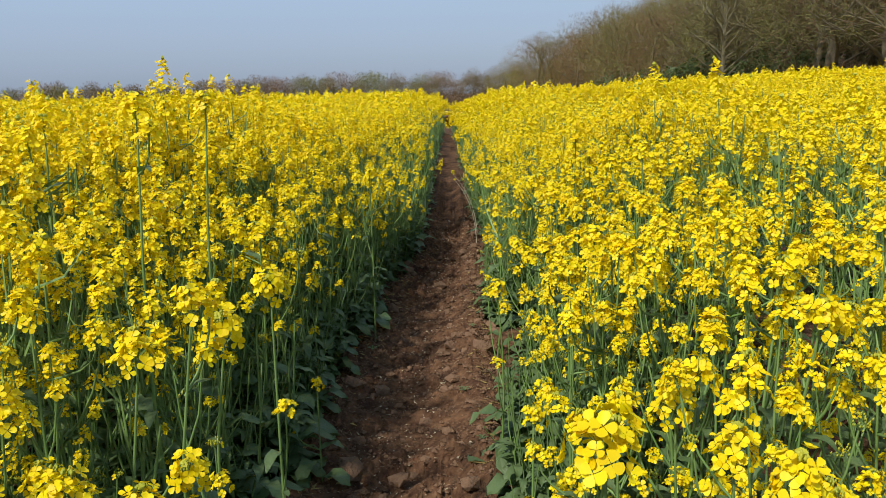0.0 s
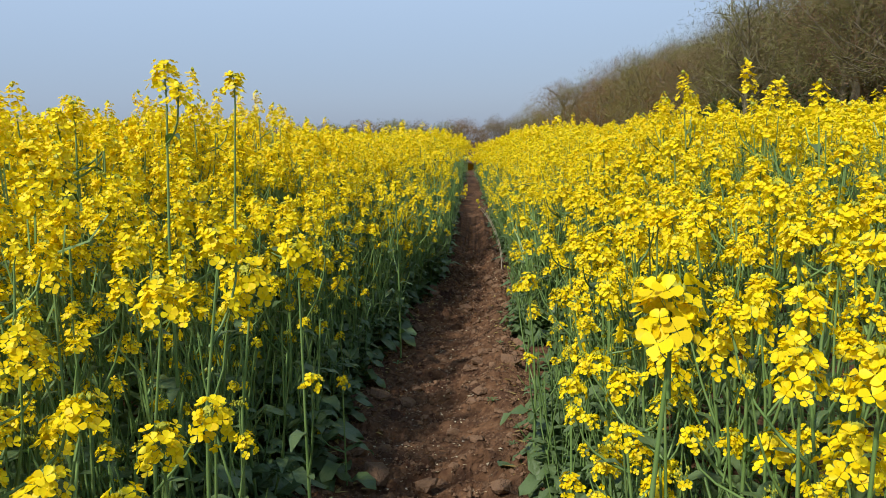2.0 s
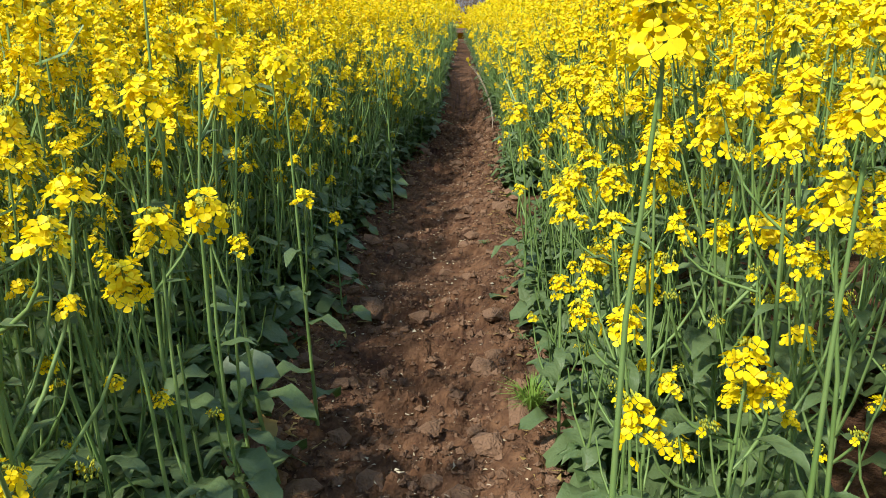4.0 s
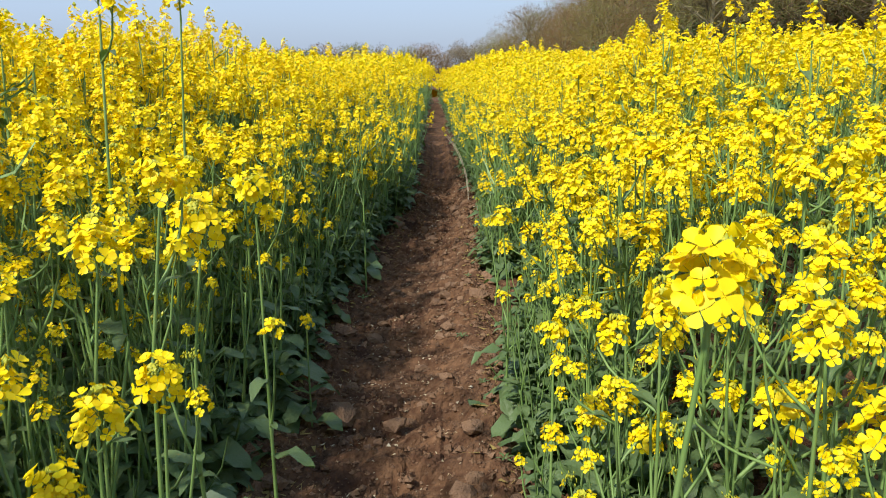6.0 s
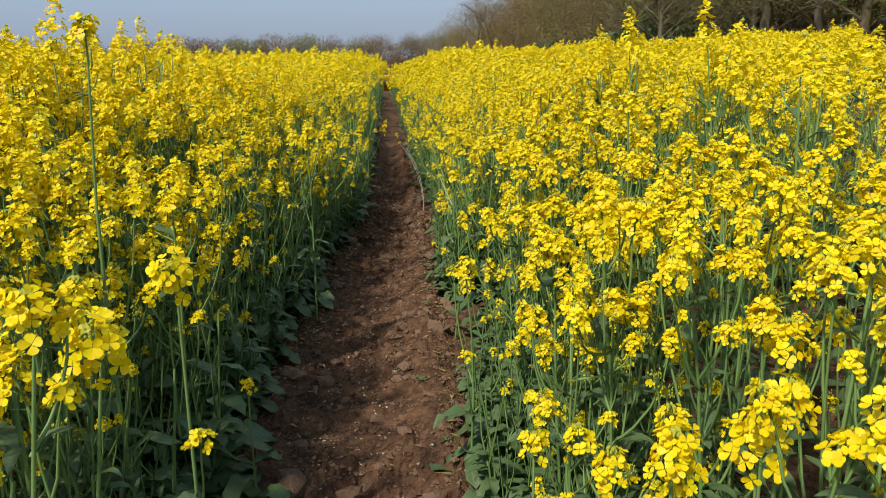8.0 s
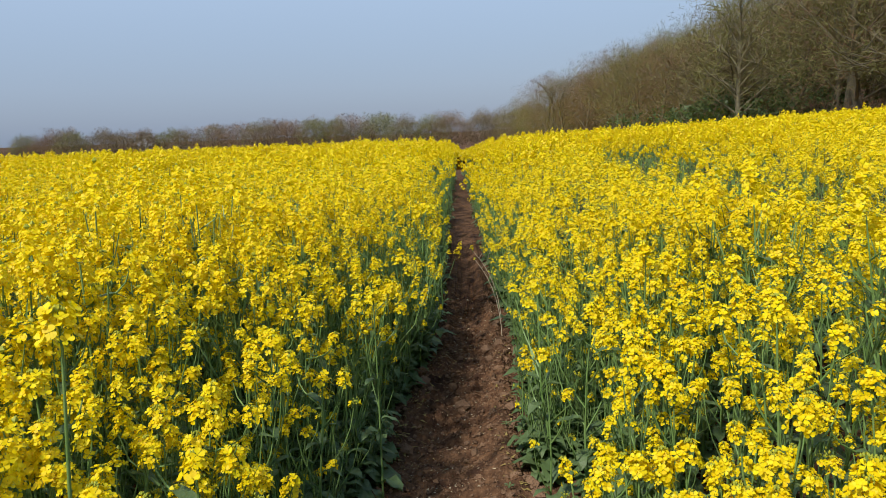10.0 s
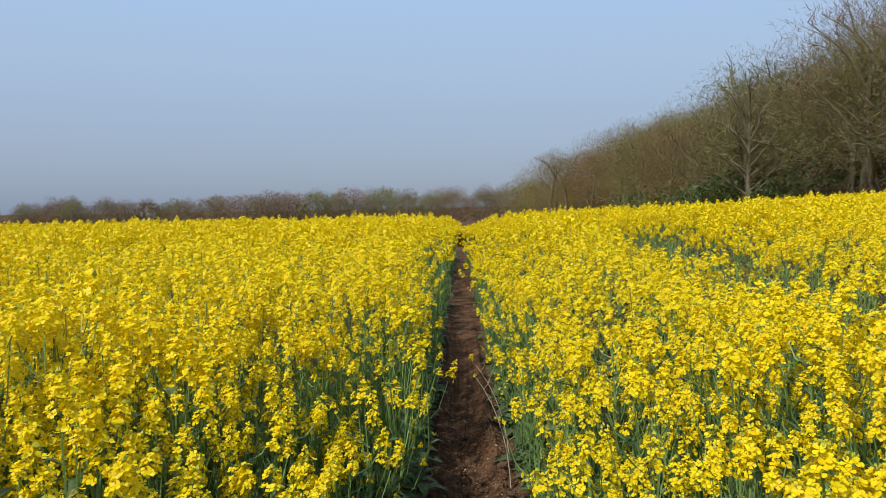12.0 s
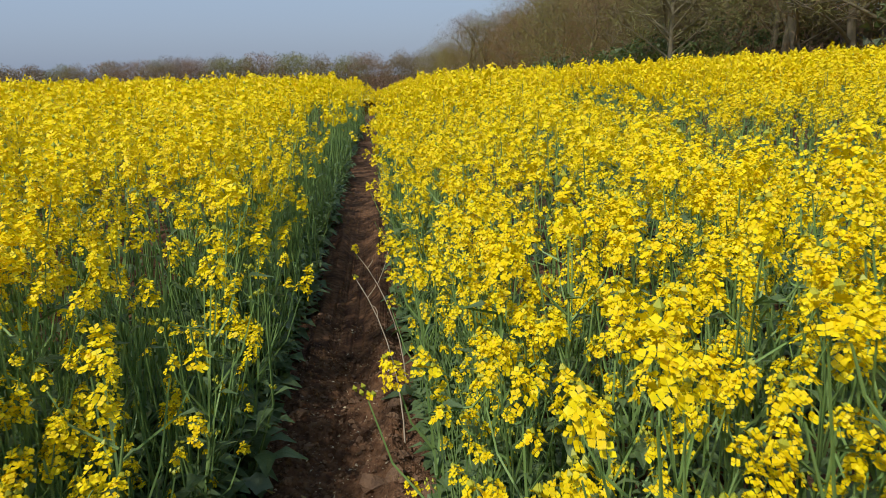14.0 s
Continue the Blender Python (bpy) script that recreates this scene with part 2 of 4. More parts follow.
def bud_head(seed, lod):
    """A raceme not yet in flower: a green cluster with one or two petals out."""
    r = np.random.default_rng(seed)
    out = []
    for k in range(26 if lod == 0 else 5):
        a, q, z = k * 2.4, 0.019 * math.sqrt(r.uniform(0, 1)), r.uniform(0.0, 0.03)
        c = np.array((q * math.cos(a), q * math.sin(a), z + 0.012 - q * 0.4))
        out.append(octa(c, 0.0026 if lod == 0 else 0.006, 0.0055 if lod == 0 else 0.009, M_BUD))
        if lod == 0:
            w = np.array((-math.sin(a), math.cos(a), 0)) * 0.0008
            out.append(piece([-w, w, c], [(0, 1, 2)], M_STEM))
    for k in range(2 if lod == 0 else 1):
        a = r.uniform(0, 6.28)
        out.append(turn(flower(r, 0.010, lod), place((0.018 * math.cos(a), 0.018 * math.sin(a), 0.012), (math.cos(a), math.sin(a), 0.6))))
    return join(out)


def leaf_shape(seed, lod, length=0.13, width=0.05):
    """A wavy lobed leaf along x with a folded midrib that droops towards its tip."""
    r = np.random.default_rng(seed)
    k = 7 if lod == 0 else 3
    t = np.linspace(0, 1, k)
    w = width * np.interp(t, [0, 0.12, 0.3, 0.55, 0.8, 1], [0.18, 0.45, 0.62, 1.0, 0.75, 0.05])
    if lod == 0:
        w *= 1 + r.normal(0, 0.12, k)
    x, z = length * (t - 0.10 * t ** 3), length * (0.12 * np.sin(t * 2.6) - r.uniform(0.15, 0.4) * t ** 2.2)
    e = width * 0.28 * np.sin(np.arange(k) * 1.9 + r.uniform(0, 6)) * (lod == 0) + 0.25 * w
    v = np.concatenate([np.stack([x, -w, z + e], 1), np.stack([x, 0 * x, z], 1), np.stack([x, w, z + e[::-1] * 0.8], 1)])
    f = []
    for i in range(k - 1):
        for a, b in ((0, k), (k, 2 * k)):
            f += [(a + i, a + i + 1, b + i + 1), (a + i, b + i + 1, b + i)]
    return piece(v, f, M_LEAF)


HEADS = [[flower_head(10 + i, lod, n, ra, ta) for i, (n, ra, ta) in enumerate(((32, 0.027, 0.044), (28, 0.025, 0.056), (38, 0.030, 0.058), (20, 0.022, 0.036), (36, 0.026, 0.082), (14, 0.019, 0.030)))] for lod in range(4)]
BUDS = [[bud_head(40 + i, min(lod, 1)) for i in range(2)] for lod in range(4)]
LEAVES = [[leaf_shape(60 + i, min(lod, 1), l, w) for i, (l, w) in enumerate(((0.14, 0.036), (0.12, 0.029), (0.10, 0.018), (0.07, 0.009), (0.17, 0.046)))] for lod in range(4)]


def plant_plan(seed, height, branches, low=0, big=1.07, leaves=7, straight=1.0):
    """Stems, leaves and heads of one plant, as numbers."""
    r = np.random.default_rng(seed)
    top = np.array((r.normal(0, 0.035) * straight, r.normal(0, 0.035) * straight, height - 0.05))
    bend = np.array((r.normal(0, 0.02), r.normal(0, 0.02), 0))
    stems, heads, leaf = [(np.zeros(3) - (0, 0, 0.03), top, bend, 0.0062 * height ** 0.5, 0.0024)], [], []

    def along(t):
        return (1 - t) * stems[0][0] + t * top + 4 * t * (1 - t) * bend

    heads.append((top, np.array((top[0], top[1], 0.9)), big * r.uniform(0.95, 1.2), r.integers(0, 5), "flower"))
    a = r.uniform(0, 6.28)
    for b in range(branches + low):
        a += 2.4 + r.normal(0, 0.3)
        lowly = b >= branches
        t = r.uniform(0.3, 0.55) if lowly else 0.5 + 0.42 * (b + r.uniform(0, 1)) / branches
        s = along(t)
        rise = r.uniform(0.14, 0.36) * height if lowly else (height - s[2]) * r.uniform(0.62, 1.0) - 0.04
        out = r.uniform(0.06, 0.15) if lowly else r.uniform(0.05, 0.16)
        e = s + np.array((math.cos(a) * out, math.sin(a) * out, max(rise, 0.08)))
        bow = np.array((math.cos(a), math.sin(a), -0.3)) * out * 0.22
        stems.append((s, e, bow, 0.0034, 0.0018))
        d = np.array((math.cos(a) * 0.3, math.sin(a) * 0.3, 1))
        kind = "bud" if (lowly and r.uniform() < 0.35) or r.uniform() < 0.08 else "flower"
        heads.append((e, d, big * r.uniform(0.62, 0.8 if lowly else 1.0), r.integers(0, 2) if kind == "bud" else ((5, 3)[r.integers(0, 2)] if lowly else r.integers(0, 6)), kind))
        leaf.append((s, a, 3 if r.uniform() < 0.6 else 2, r.uniform(0.8, 1.15), 0.5))
    for k in range(leaves):
        a += 2.4
        t = 0.06 + 0.5 * (k + r.uniform(0, 1)) / leaves
        leaf.append((along(t), a, (4, 0, 0, 1, 1, 2, 2)[min(6, int(k * 7 / leaves))], r.uniform(0.75, 1.2), r.uniform(-0.15, 0.5)))
    return stems, heads, leaf


def leaf_pose(s, a, size, up):
    return Matrix.Translation(s) @ Matrix.Rotation(a, 4, "Z") @ Matrix.Rotation(-up, 4, "Y") @ Matrix.Scale(size, 4)


def stem_mesh(plan, lod):
    n, sides = (5, 5) if lod == 0 else (3, 3) if lod == 1 else (2, 3)
    return join([tube(curve_points(a, b, bow, n), r0, r1, sides, M_STEM) for i, (a, b, bow, r0, r1) in enumerate(plan[0]) if lod < 2 or i < 4 - lod])


def plant_piece(plan, lod):
    """The whole plant as one piece, for the mass of the crop."""
    out = [stem_mesh(plan, lod)]
    for i, (e, d, size, kind, what) in enumerate(plan[1]):
        if lod > 1 and e[2] < (0.66, 0.84)[lod - 2] * plan[0][0][1][2]:
            continue
        src = HEADS[lod][kind] if what == "flower" else BUDS[lod][kind]
        out.append(turn(src, place(e, d, kind * 1.3, size * (1.0 if lod < 2 else 1.1))))
    for i, (s, a, kind, size, up) in enumerate(plan[2]):
        if lod < 2 or i % (3 if lod == 2 else 4) == 0:
            out.append(turn(LEAVES[lod][kind], leaf_pose(s, a, size * (1.0 if lod < 2 else 1.3), up)))
    return join(out)


# ---- the lie of the land ----
def ground_z(x, y):
    x, y = np.asarray(x, float), np.asarray(y, float)
    side = 0.041 * np.where(x > 0.6, np.minimum(x - 0.6, 60), 0) + 0.006 * np.minimum(x + 0.6, 0).clip(-60)
    edge = np.interp(y, [18, 31, 37, 44, 54, 66, 80], [27, 20, 17.5, 15.6, 13.5, 10, 6])
    u = np.clip((x - edge - 1) / 20, 0, 1) * np.clip((y + 10) / 30, 0, 1) * np.clip((110 - y) / 30, 0, 1)
    side = side + 4.5 * u * u * (3 - 2 * u)
    # the field swells to a low brow some twenty metres on, then falls away towards the far trees
    brow = np.interp(y, [0, 7, 10, 13, 16, 19, 22, 25, 28, 32, 40, 50, 60, 80, 108, 130], [0, -0.008, 0.005, 0.035, 0.062, 0.075, 0.068, 0.035, -0.02, -0.12, -0.36, -0.62, -0.82, -1.25, -1.95, -2.8])
    return side + brow


def wave(x, y, seed):
    """Smooth value noise between -1 and 1 on a unit lattice."""
    table = np.random.default_rng(seed).uniform(-1, 1, (64, 512))
    xi, yi = np.floor(x).astype(int), np.floor(y).astype(int)
    fx, fy = x - xi, y - yi
    fx, fy = fx * fx * (3 - 2 * fx), fy * fy * (3 - 2 * fy)
    g = lambda i, j: table[(xi + i) % 64, (yi + j) % 512]
    return (g(0, 0) * (1 - fx) + g(1, 0) * fx) * (1 - fy) + (g(0, 1) * (1 - fx) + g(1, 1) * fx) * fy


def left_edge(y):
    return np.interp(y, [2.0, 2.6, 3.3, 4.2, 5.0, 6.2, 7, 8, 9.2, 14, 20, 27], [-0.48, -0.50, -0.50, -0.46, -0.38, -0.21, -0.10, -0.09, -0.08, -0.06, -0.03, 0.01])


def right_edge(y):
    return np.interp(y, [5.5, 7, 9, 14, 20, 27], [0.33, 0.385, 0.33, 0.28, 0.24, 0.22])


def soil_z(x, y):
    """Ground with the worn, cloddy wheel track along y."""
    x, y = np.asarray(x, float), np.asarray(y, float)
    mid = (left_edge(y) + right_edge(y)) / 2
    u = np.abs(x - mid) / ((right_edge(y) - left_edge(y)) / 2)
    near = np.clip(1.9 - u, 0, 1) * np.clip((14 - y) / 4, 0, 1)
    dip = -0.055 * np.exp(-(u / 0.55) ** 2) + np.where(x > mid, 0.045, 0.022) * np.exp(-((u - 0.85) / 0.24) ** 2)
    lug = 0.011 * np.sin(y * 2 * math.pi / 0.21 + 3.0 * np.abs(x - mid) / 0.3 + 1.5 * wave(x * 3, y * 2, 5)) * np.exp(-(u / 0.6) ** 4)
    rough = 0.022 * wave(x * 7, y * 7, 1) + 0.042 * np.maximum(wave(x * 15, y * 15, 2), 0.0) + 0.030 * np.abs(wave(x * 33, y * 33, 3))
    return ground_z(x, y) + near * (dip + lug + rough * (0.75 + 0.5 * wave(x * 2.3, y * 2.3, 9)))


# ---- ground: one sheet to the horizon ----
gx = np.concatenate([-np.geomspace(900, 0.66, 34), np.arange(-0.62, 0.52, 0.0135), np.geomspace(0.56, 900, 34)])
gy = np.concatenate([-np.geomspace(900, 0.6, 22), np.arange(-0.4, 1.2, 0.1), np.arange(1.2, 8.4, 0.016), np.geomspace(8.45, 1500, 60)])
GX, GY = np.meshgrid(gx, gy)
nx, ny = len(gx), len(gy)
idx = (np.arange(ny - 1)[:, None] * nx + np.arange(nx - 1)[None]).ravel()
gf = np.concatenate([np.stack([idx, idx + 1, idx + nx + 1], 1), np.stack([idx, idx + nx + 1, idx + nx], 1)])
ground = thing("ground", piece(np.stack([GX.ravel(), GY.ravel(), soil_z(GX, GY).ravel()], 1), gf), [SOIL],
               "red-brown bare soil of the field with a worn wheel track", "ground", kind="structure", smooth=False)


# ---- the crop ----
def crop_height(x, y):
    """Height class of the plants: low along the track, tall inside the field, thin green streaks to one side."""
    x, y = np.asarray(x, float), np.asarray(y, float)
    r = np.clip((x - 0.33) / 0.95, 0, 1)
    l = np.clip((left_edge(y) - x) / 0.65, 0, 1)
    inner = np.clip((y - 6.0) / 2, 0, 1)
    h = np.where(x > 0.1, 0.74 + 0.12 * inner + (0.45 - 0.12 * inner) * r, 0.82 + 0.32 * inner + (0.37 - 0.30 * inner) * l)
    h = h + 0.10 * np.clip((7.5 - y) / 3, 0, 1) * np.where(x > 0, r, l)
    cap = np.where(x > 0, np.interp(y, [1.2, 2.0, 3.2], [0.82, 0.98, 1.3]), np.interp(y, [1.2, 2.0, 3.2], [0.86, 1.03, 1.3]))
    return np.minimum(h, cap) + 0.05 * wave(x * 0.7 + 9, y * 0.7, 21)


def thin(x, y, wide=0.62, soft_rim=0.12):
    """1 inside the streaks where the crop stands thin and green."""
    d = np.full(np.shape(x), 9.0)
    line = ((2.75, 4.6), (2.65, 7.0), (2.7, 10.0), (2.85, 12.5), (3.0, 15.0))
    for (ax, ay), (bx, by) in zip(line, line[1:]):
        t = np.clip(((x - ax) * (bx - ax) + (y - ay) * (by - ay)) / ((bx - ax) ** 2 + (by - ay) ** 2), 0, 1)
        d = np.minimum(d, np.hypot(x - ax - t * (bx - ax), y - ay - t * (by - ay)))
    return np.clip((wide + 0.34 * wave(x * 1.3, y * 1.3, 31) - d) / soft_rim, 0, 1)


def rim_mix(x, y, want):
    """Along the rim of the track every third plant stays low, so that flowers clothe the wall of crop."""
    rim = ((x < left_edge(y)) & (x > left_edge(y) - 0.30)) | ((x > right_edge(y)) & (x < right_edge(y) + 0.22))
    return np.where(rim & (rng.uniform(0, 1, np.shape(x)) < 0.36), want * rng.uniform(0.62, 0.86, np.shape(x)), want)


SIZES = {0.62: [], 0.80: [], 0.98: [], 1.16: []}
for i, hgt in enumerate(SIZES):
    for j in range(4):
        SIZES[hgt].append(plant_plan(100 + 10 * i + j, hgt, (4, 5, 6, 7)[i] + j % 2, low=(3, 5, 6, 5)[i], leaves=(8, 8, 7, 6)[i]))
GREEN = [plant_plan(170 + j, 0.6, 1, low=1, big=0.55, leaves=9) for j in range(2)]
GREEN = [(st, [(e, d, size, k % 2, "bud") for e, d, size, k, what in hd], lf) for st, hd, lf in GREEN]
CLASSES = np.array(list(SIZES))


def off_line(x, y):
    """Distance from the line walked."""
    return np.hypot(x - np.interp(y, [0.4, 1.2, 2.4, 3.6, 4.1, 4.6], [0.13, 0.13, 0.07, 0.13, 0.24, 0.33]), np.clip(0.4 - y, 0, 9) + np.clip(y - 4.6, 0, 99))


def clear(x, y):
    """True away from the small things that lie open at the rim of the track."""
    return (np.hypot(x - 0.30, y - 2.18) > 0.13) & (np.hypot(x + 0.42, y - 2.0) > 0.17) & (np.hypot(x - 0.4, y - 2.2) > 0.08)


def sow(x0, x1, y0, y1, per_m2, keep):
    """Plants on a jittered lattice over a stretch of field, off the track."""
    step = 1 / math.sqrt(per_m2)
    xs, ys = np.meshgrid(np.arange(x0, x1, step), np.arange(y0, y1, step))
    x = xs.ravel() + rng.uniform(-0.5, 0.5, xs.size) * step
    y = ys.ravel() + rng.uniform(-0.5, 0.5, xs.size) * step
    ok = keep(x, y) & clear(x, y) & (off_line(x, y) > 0.30) & ((x < left_edge(y) - np.interp(y, [4.5, 7, 12, 18, 26], [0.02, 0.09, 0.14, 0.12, 0.04])) | (x > right_edge(y) + np.interp(y, [4.2, 5, 7, 12, 18, 26], [0.03, 0.11, 0.11, 0.12, 0.10, 0.04])))
    return x[ok], y[ok]


def poses_of(x, y, want, have):
    k = len(x)
    s = want / have * np.where(rng.uniform(0, 1, k) < 0.05, rng.uniform(1.08, 1.18, k), rng.normal(1, np.interp(y, [6, 12], [0.06, 0.09]), k).clip(0.78, 1.1))
    a = rng.uniform(0, 6.283, k)
    sh = rng.normal(0, 0.05, (k, 2))
    m = np.zeros((k, 4, 4))
    m[:, 0, 0], m[:, 0, 1], m[:, 1, 0], m[:, 1, 1] = np.cos(a), -np.sin(a), np.sin(a), np.cos(a)
    m[:, 2, 2] = 1
    m[:, :3, :3] *= s[:, None, None]
    m[:, 0, 2], m[:, 1, 2] = sh[:, 0], sh[:, 1]
    # plants at the rim of the track lean out over it
    lean = np.where(x < left_edge(y), np.clip(1 - (left_edge(y) - x) / 0.35, 0, 1) * np.interp(y, [2, 3.3, 5, 6, 8], [0.05, 0.12, 0.15, 0.11, 0.08]), -np.clip(1 - (x - right_edge(y)) / 0.5, 0, 1) * np.interp(y, [4.5, 6, 8, 10], [0.04, 0.03, 0.06, 0.15]))
    m[:, 0, 2] += lean
    m[:, 0, 3], m[:, 1, 3], m[:, 2, 3], m[:, 3, 3] = x, y, ground_z(x, y), 1
    return m


def mass(name, x, y, lod, label):
    """A stretch of crop too thick to count, in one mesh."""
    want = rim_mix(x, y, crop_height(x, y) - 0.13 * thin(x, y, 1.3, 0.5))
    green = rng.uniform(0, 1, len(x)) < thin(x, y) * 0.95
    cls = np.abs(want[:, None] + rng.normal(0, 0.03, len(x))[:, None] - CLASSES[None]).argmin(1)
    pick = rng.integers(0, 4, len(x))
    out = []
    for c, hgt in enumerate(CLASSES):
        for j in range(4):
            sel = (cls == c) & (pick == j) & ~green
            if sel.any():
                out.append(spread(plant_piece(SIZES[hgt][j], lod), poses_of(x[sel], y[sel], want[sel], hgt)))
    for j in range(2):
        sel = green & (pick % 2 == j)
        if sel.any():
            out.append(spread(plant_piece(GREEN[j], min(lod, 1)), poses_of(x[sel], y[sel], np.full(sel.sum(), 0.96), 0.6)))
    p = join(out)
    return thing(name, p, CROP, label, "crop", kind="stuff", smooth=False)


def in_wedge(x, y, wide=0.66, back=-0.1):
    return np.abs(x - 0.1) < wide * (y - back) + 0.35


NEAR_Y, NEAR_X = (0.55, 4.7), 1.15
MASS_LABEL = "dense yellow flowering rapeseed crop on green stems"


def in_near(x, y):
    return (y > NEAR_Y[0]) & (y < NEAR_Y[1]) & (np.abs(x) < NEAR_X)


def in_next(x, y):
    return (y >= NEAR_Y[1]) & (y < 7.0) & (np.abs(x) < 1.7)


x, y = sow(-1.7, 1.7, NEAR_Y[1], 7.0, 33, in_next)
mass("rapeseed_crop", x, y, 1, MASS_LABEL)
# the crop within a few steps of the walk, beyond the single plants
x, y = sow(-5.5, 5.5, 0.4, 7.0, 25, lambda x, y: in_wedge(x, y) & ~in_near(x, y) & ~in_next(x, y) & ((x < 0) | (rng.uniform(0, 1, x.shape) < 0.75)))
beside = np.abs(x) < 2.7
mass("rapeseed_crop", x[beside], y[beside], 1, MASS_LABEL)
mass("rapeseed_crop", x[~beside], y[~beside], 2, MASS_LABEL)
x, y = sow(-2.6, -0.45, 1.3, 6.6, 12, lambda x, y: in_wedge(x, y) & (x < left_edge(y) - 0.12))
mass("rapeseed_crop", x, y, 1, MASS_LABEL)
x, y = sow(-9, 9, 7.0, 11.5, 18, lambda x, y: in_wedge(x, y, 0.64, 1.5))
mass("rapeseed_crop", x, y, 2, MASS_LABEL)
x, y = sow(-17, 17, 11.5, 25.0, 10, lambda x, y: in_wedge(x, y, 0.64, 1.5) & ((y < 21) | (rng.uniform(0, 1, x.shape) < 0.75)))
mass("rapeseed_crop", x, y, 3, MASS_LABEL)
x, y = sow(-28, 24, 25.0, 42.0, 6, lambda x, y: in_wedge(x, y, 0.64, 1.5) & ((y < 34) | (x > 4)))
mass("rapeseed_crop", x, y, 3, MASS_LABEL)
# both walls of the track, thick to the ground
x, y = sow(-0.75, 0.85, 7.0, 11.0, 16, lambda x, y: (x > left_edge(y) - 0.45) & (x < right_edge(y) + 0.45))
mass("rapeseed_crop", x, y, 1, MASS_LABEL)
x, y = sow(-9, 9, -6.0, 12.0, 16, lambda x, y: ~in_wedge(x, y, 0.66, -0.1) & ~((np.abs(x) < 1.2) & (y > -1.2) & (y < 0.6)))
mass("rapeseed_crop", x, y, 3, MASS_LABEL)


# far field: a closed, knobbly canopy of flower tops
def far_field(x0, x1, y0, y1, step, seed):
    xs, ys = np.arange(x0, x1 + step, step), np.arange(y0, y1 + step, step * 1.4)
    X, Y = np.meshgrid(xs, ys)
    r = np.random.default_rng(seed)
    X = X + r.uniform(-0.3, 0.3, X.shape) * step
    Y = Y + r.uniform(-0.3, 0.3, X.shape) * step
    Z = ground_z(X, Y) + 0.68 + r.normal(0, 0.06, X.shape)
    n, k = len(xs), len(ys)
    i = (np.arange(k - 1)[:, None] * n + np.arange(n - 1)[None]).ravel()
    f = np.concatenate([np.stack([i, i + 1, i + n + 1], 1), np.stack([i, i + n + 1, i + n], 1)])
    mx, my = X.ravel()[f].mean(1), Y.ravel()[f].mean(1)
    f = f[~in_wedge(mx, my, 0.64, 1.5) | (my > 40)]
    return piece(np.stack([X.ravel(), Y.ravel(), Z.ravel()], 1), f, 0)


thing("rapeseed_canopy", far_field(-110, 22, 32, 100, 0.5, 3), [PETAL], "far yellow canopy of flowering rapeseed", "crop", kind="stuff", smooth=False)
thing("rapeseed_canopy", far_field(-60, -9, -20, 32, 0.6, 4), [PETAL], "far yellow canopy of flowering rapeseed", "crop", kind="stuff", smooth=False)
thing("rapeseed_canopy", far_field(9, 26, -20, 32, 0.6, 5), [PETAL], "far yellow canopy of flowering rapeseed", "crop", kind="stuff", smooth=False)


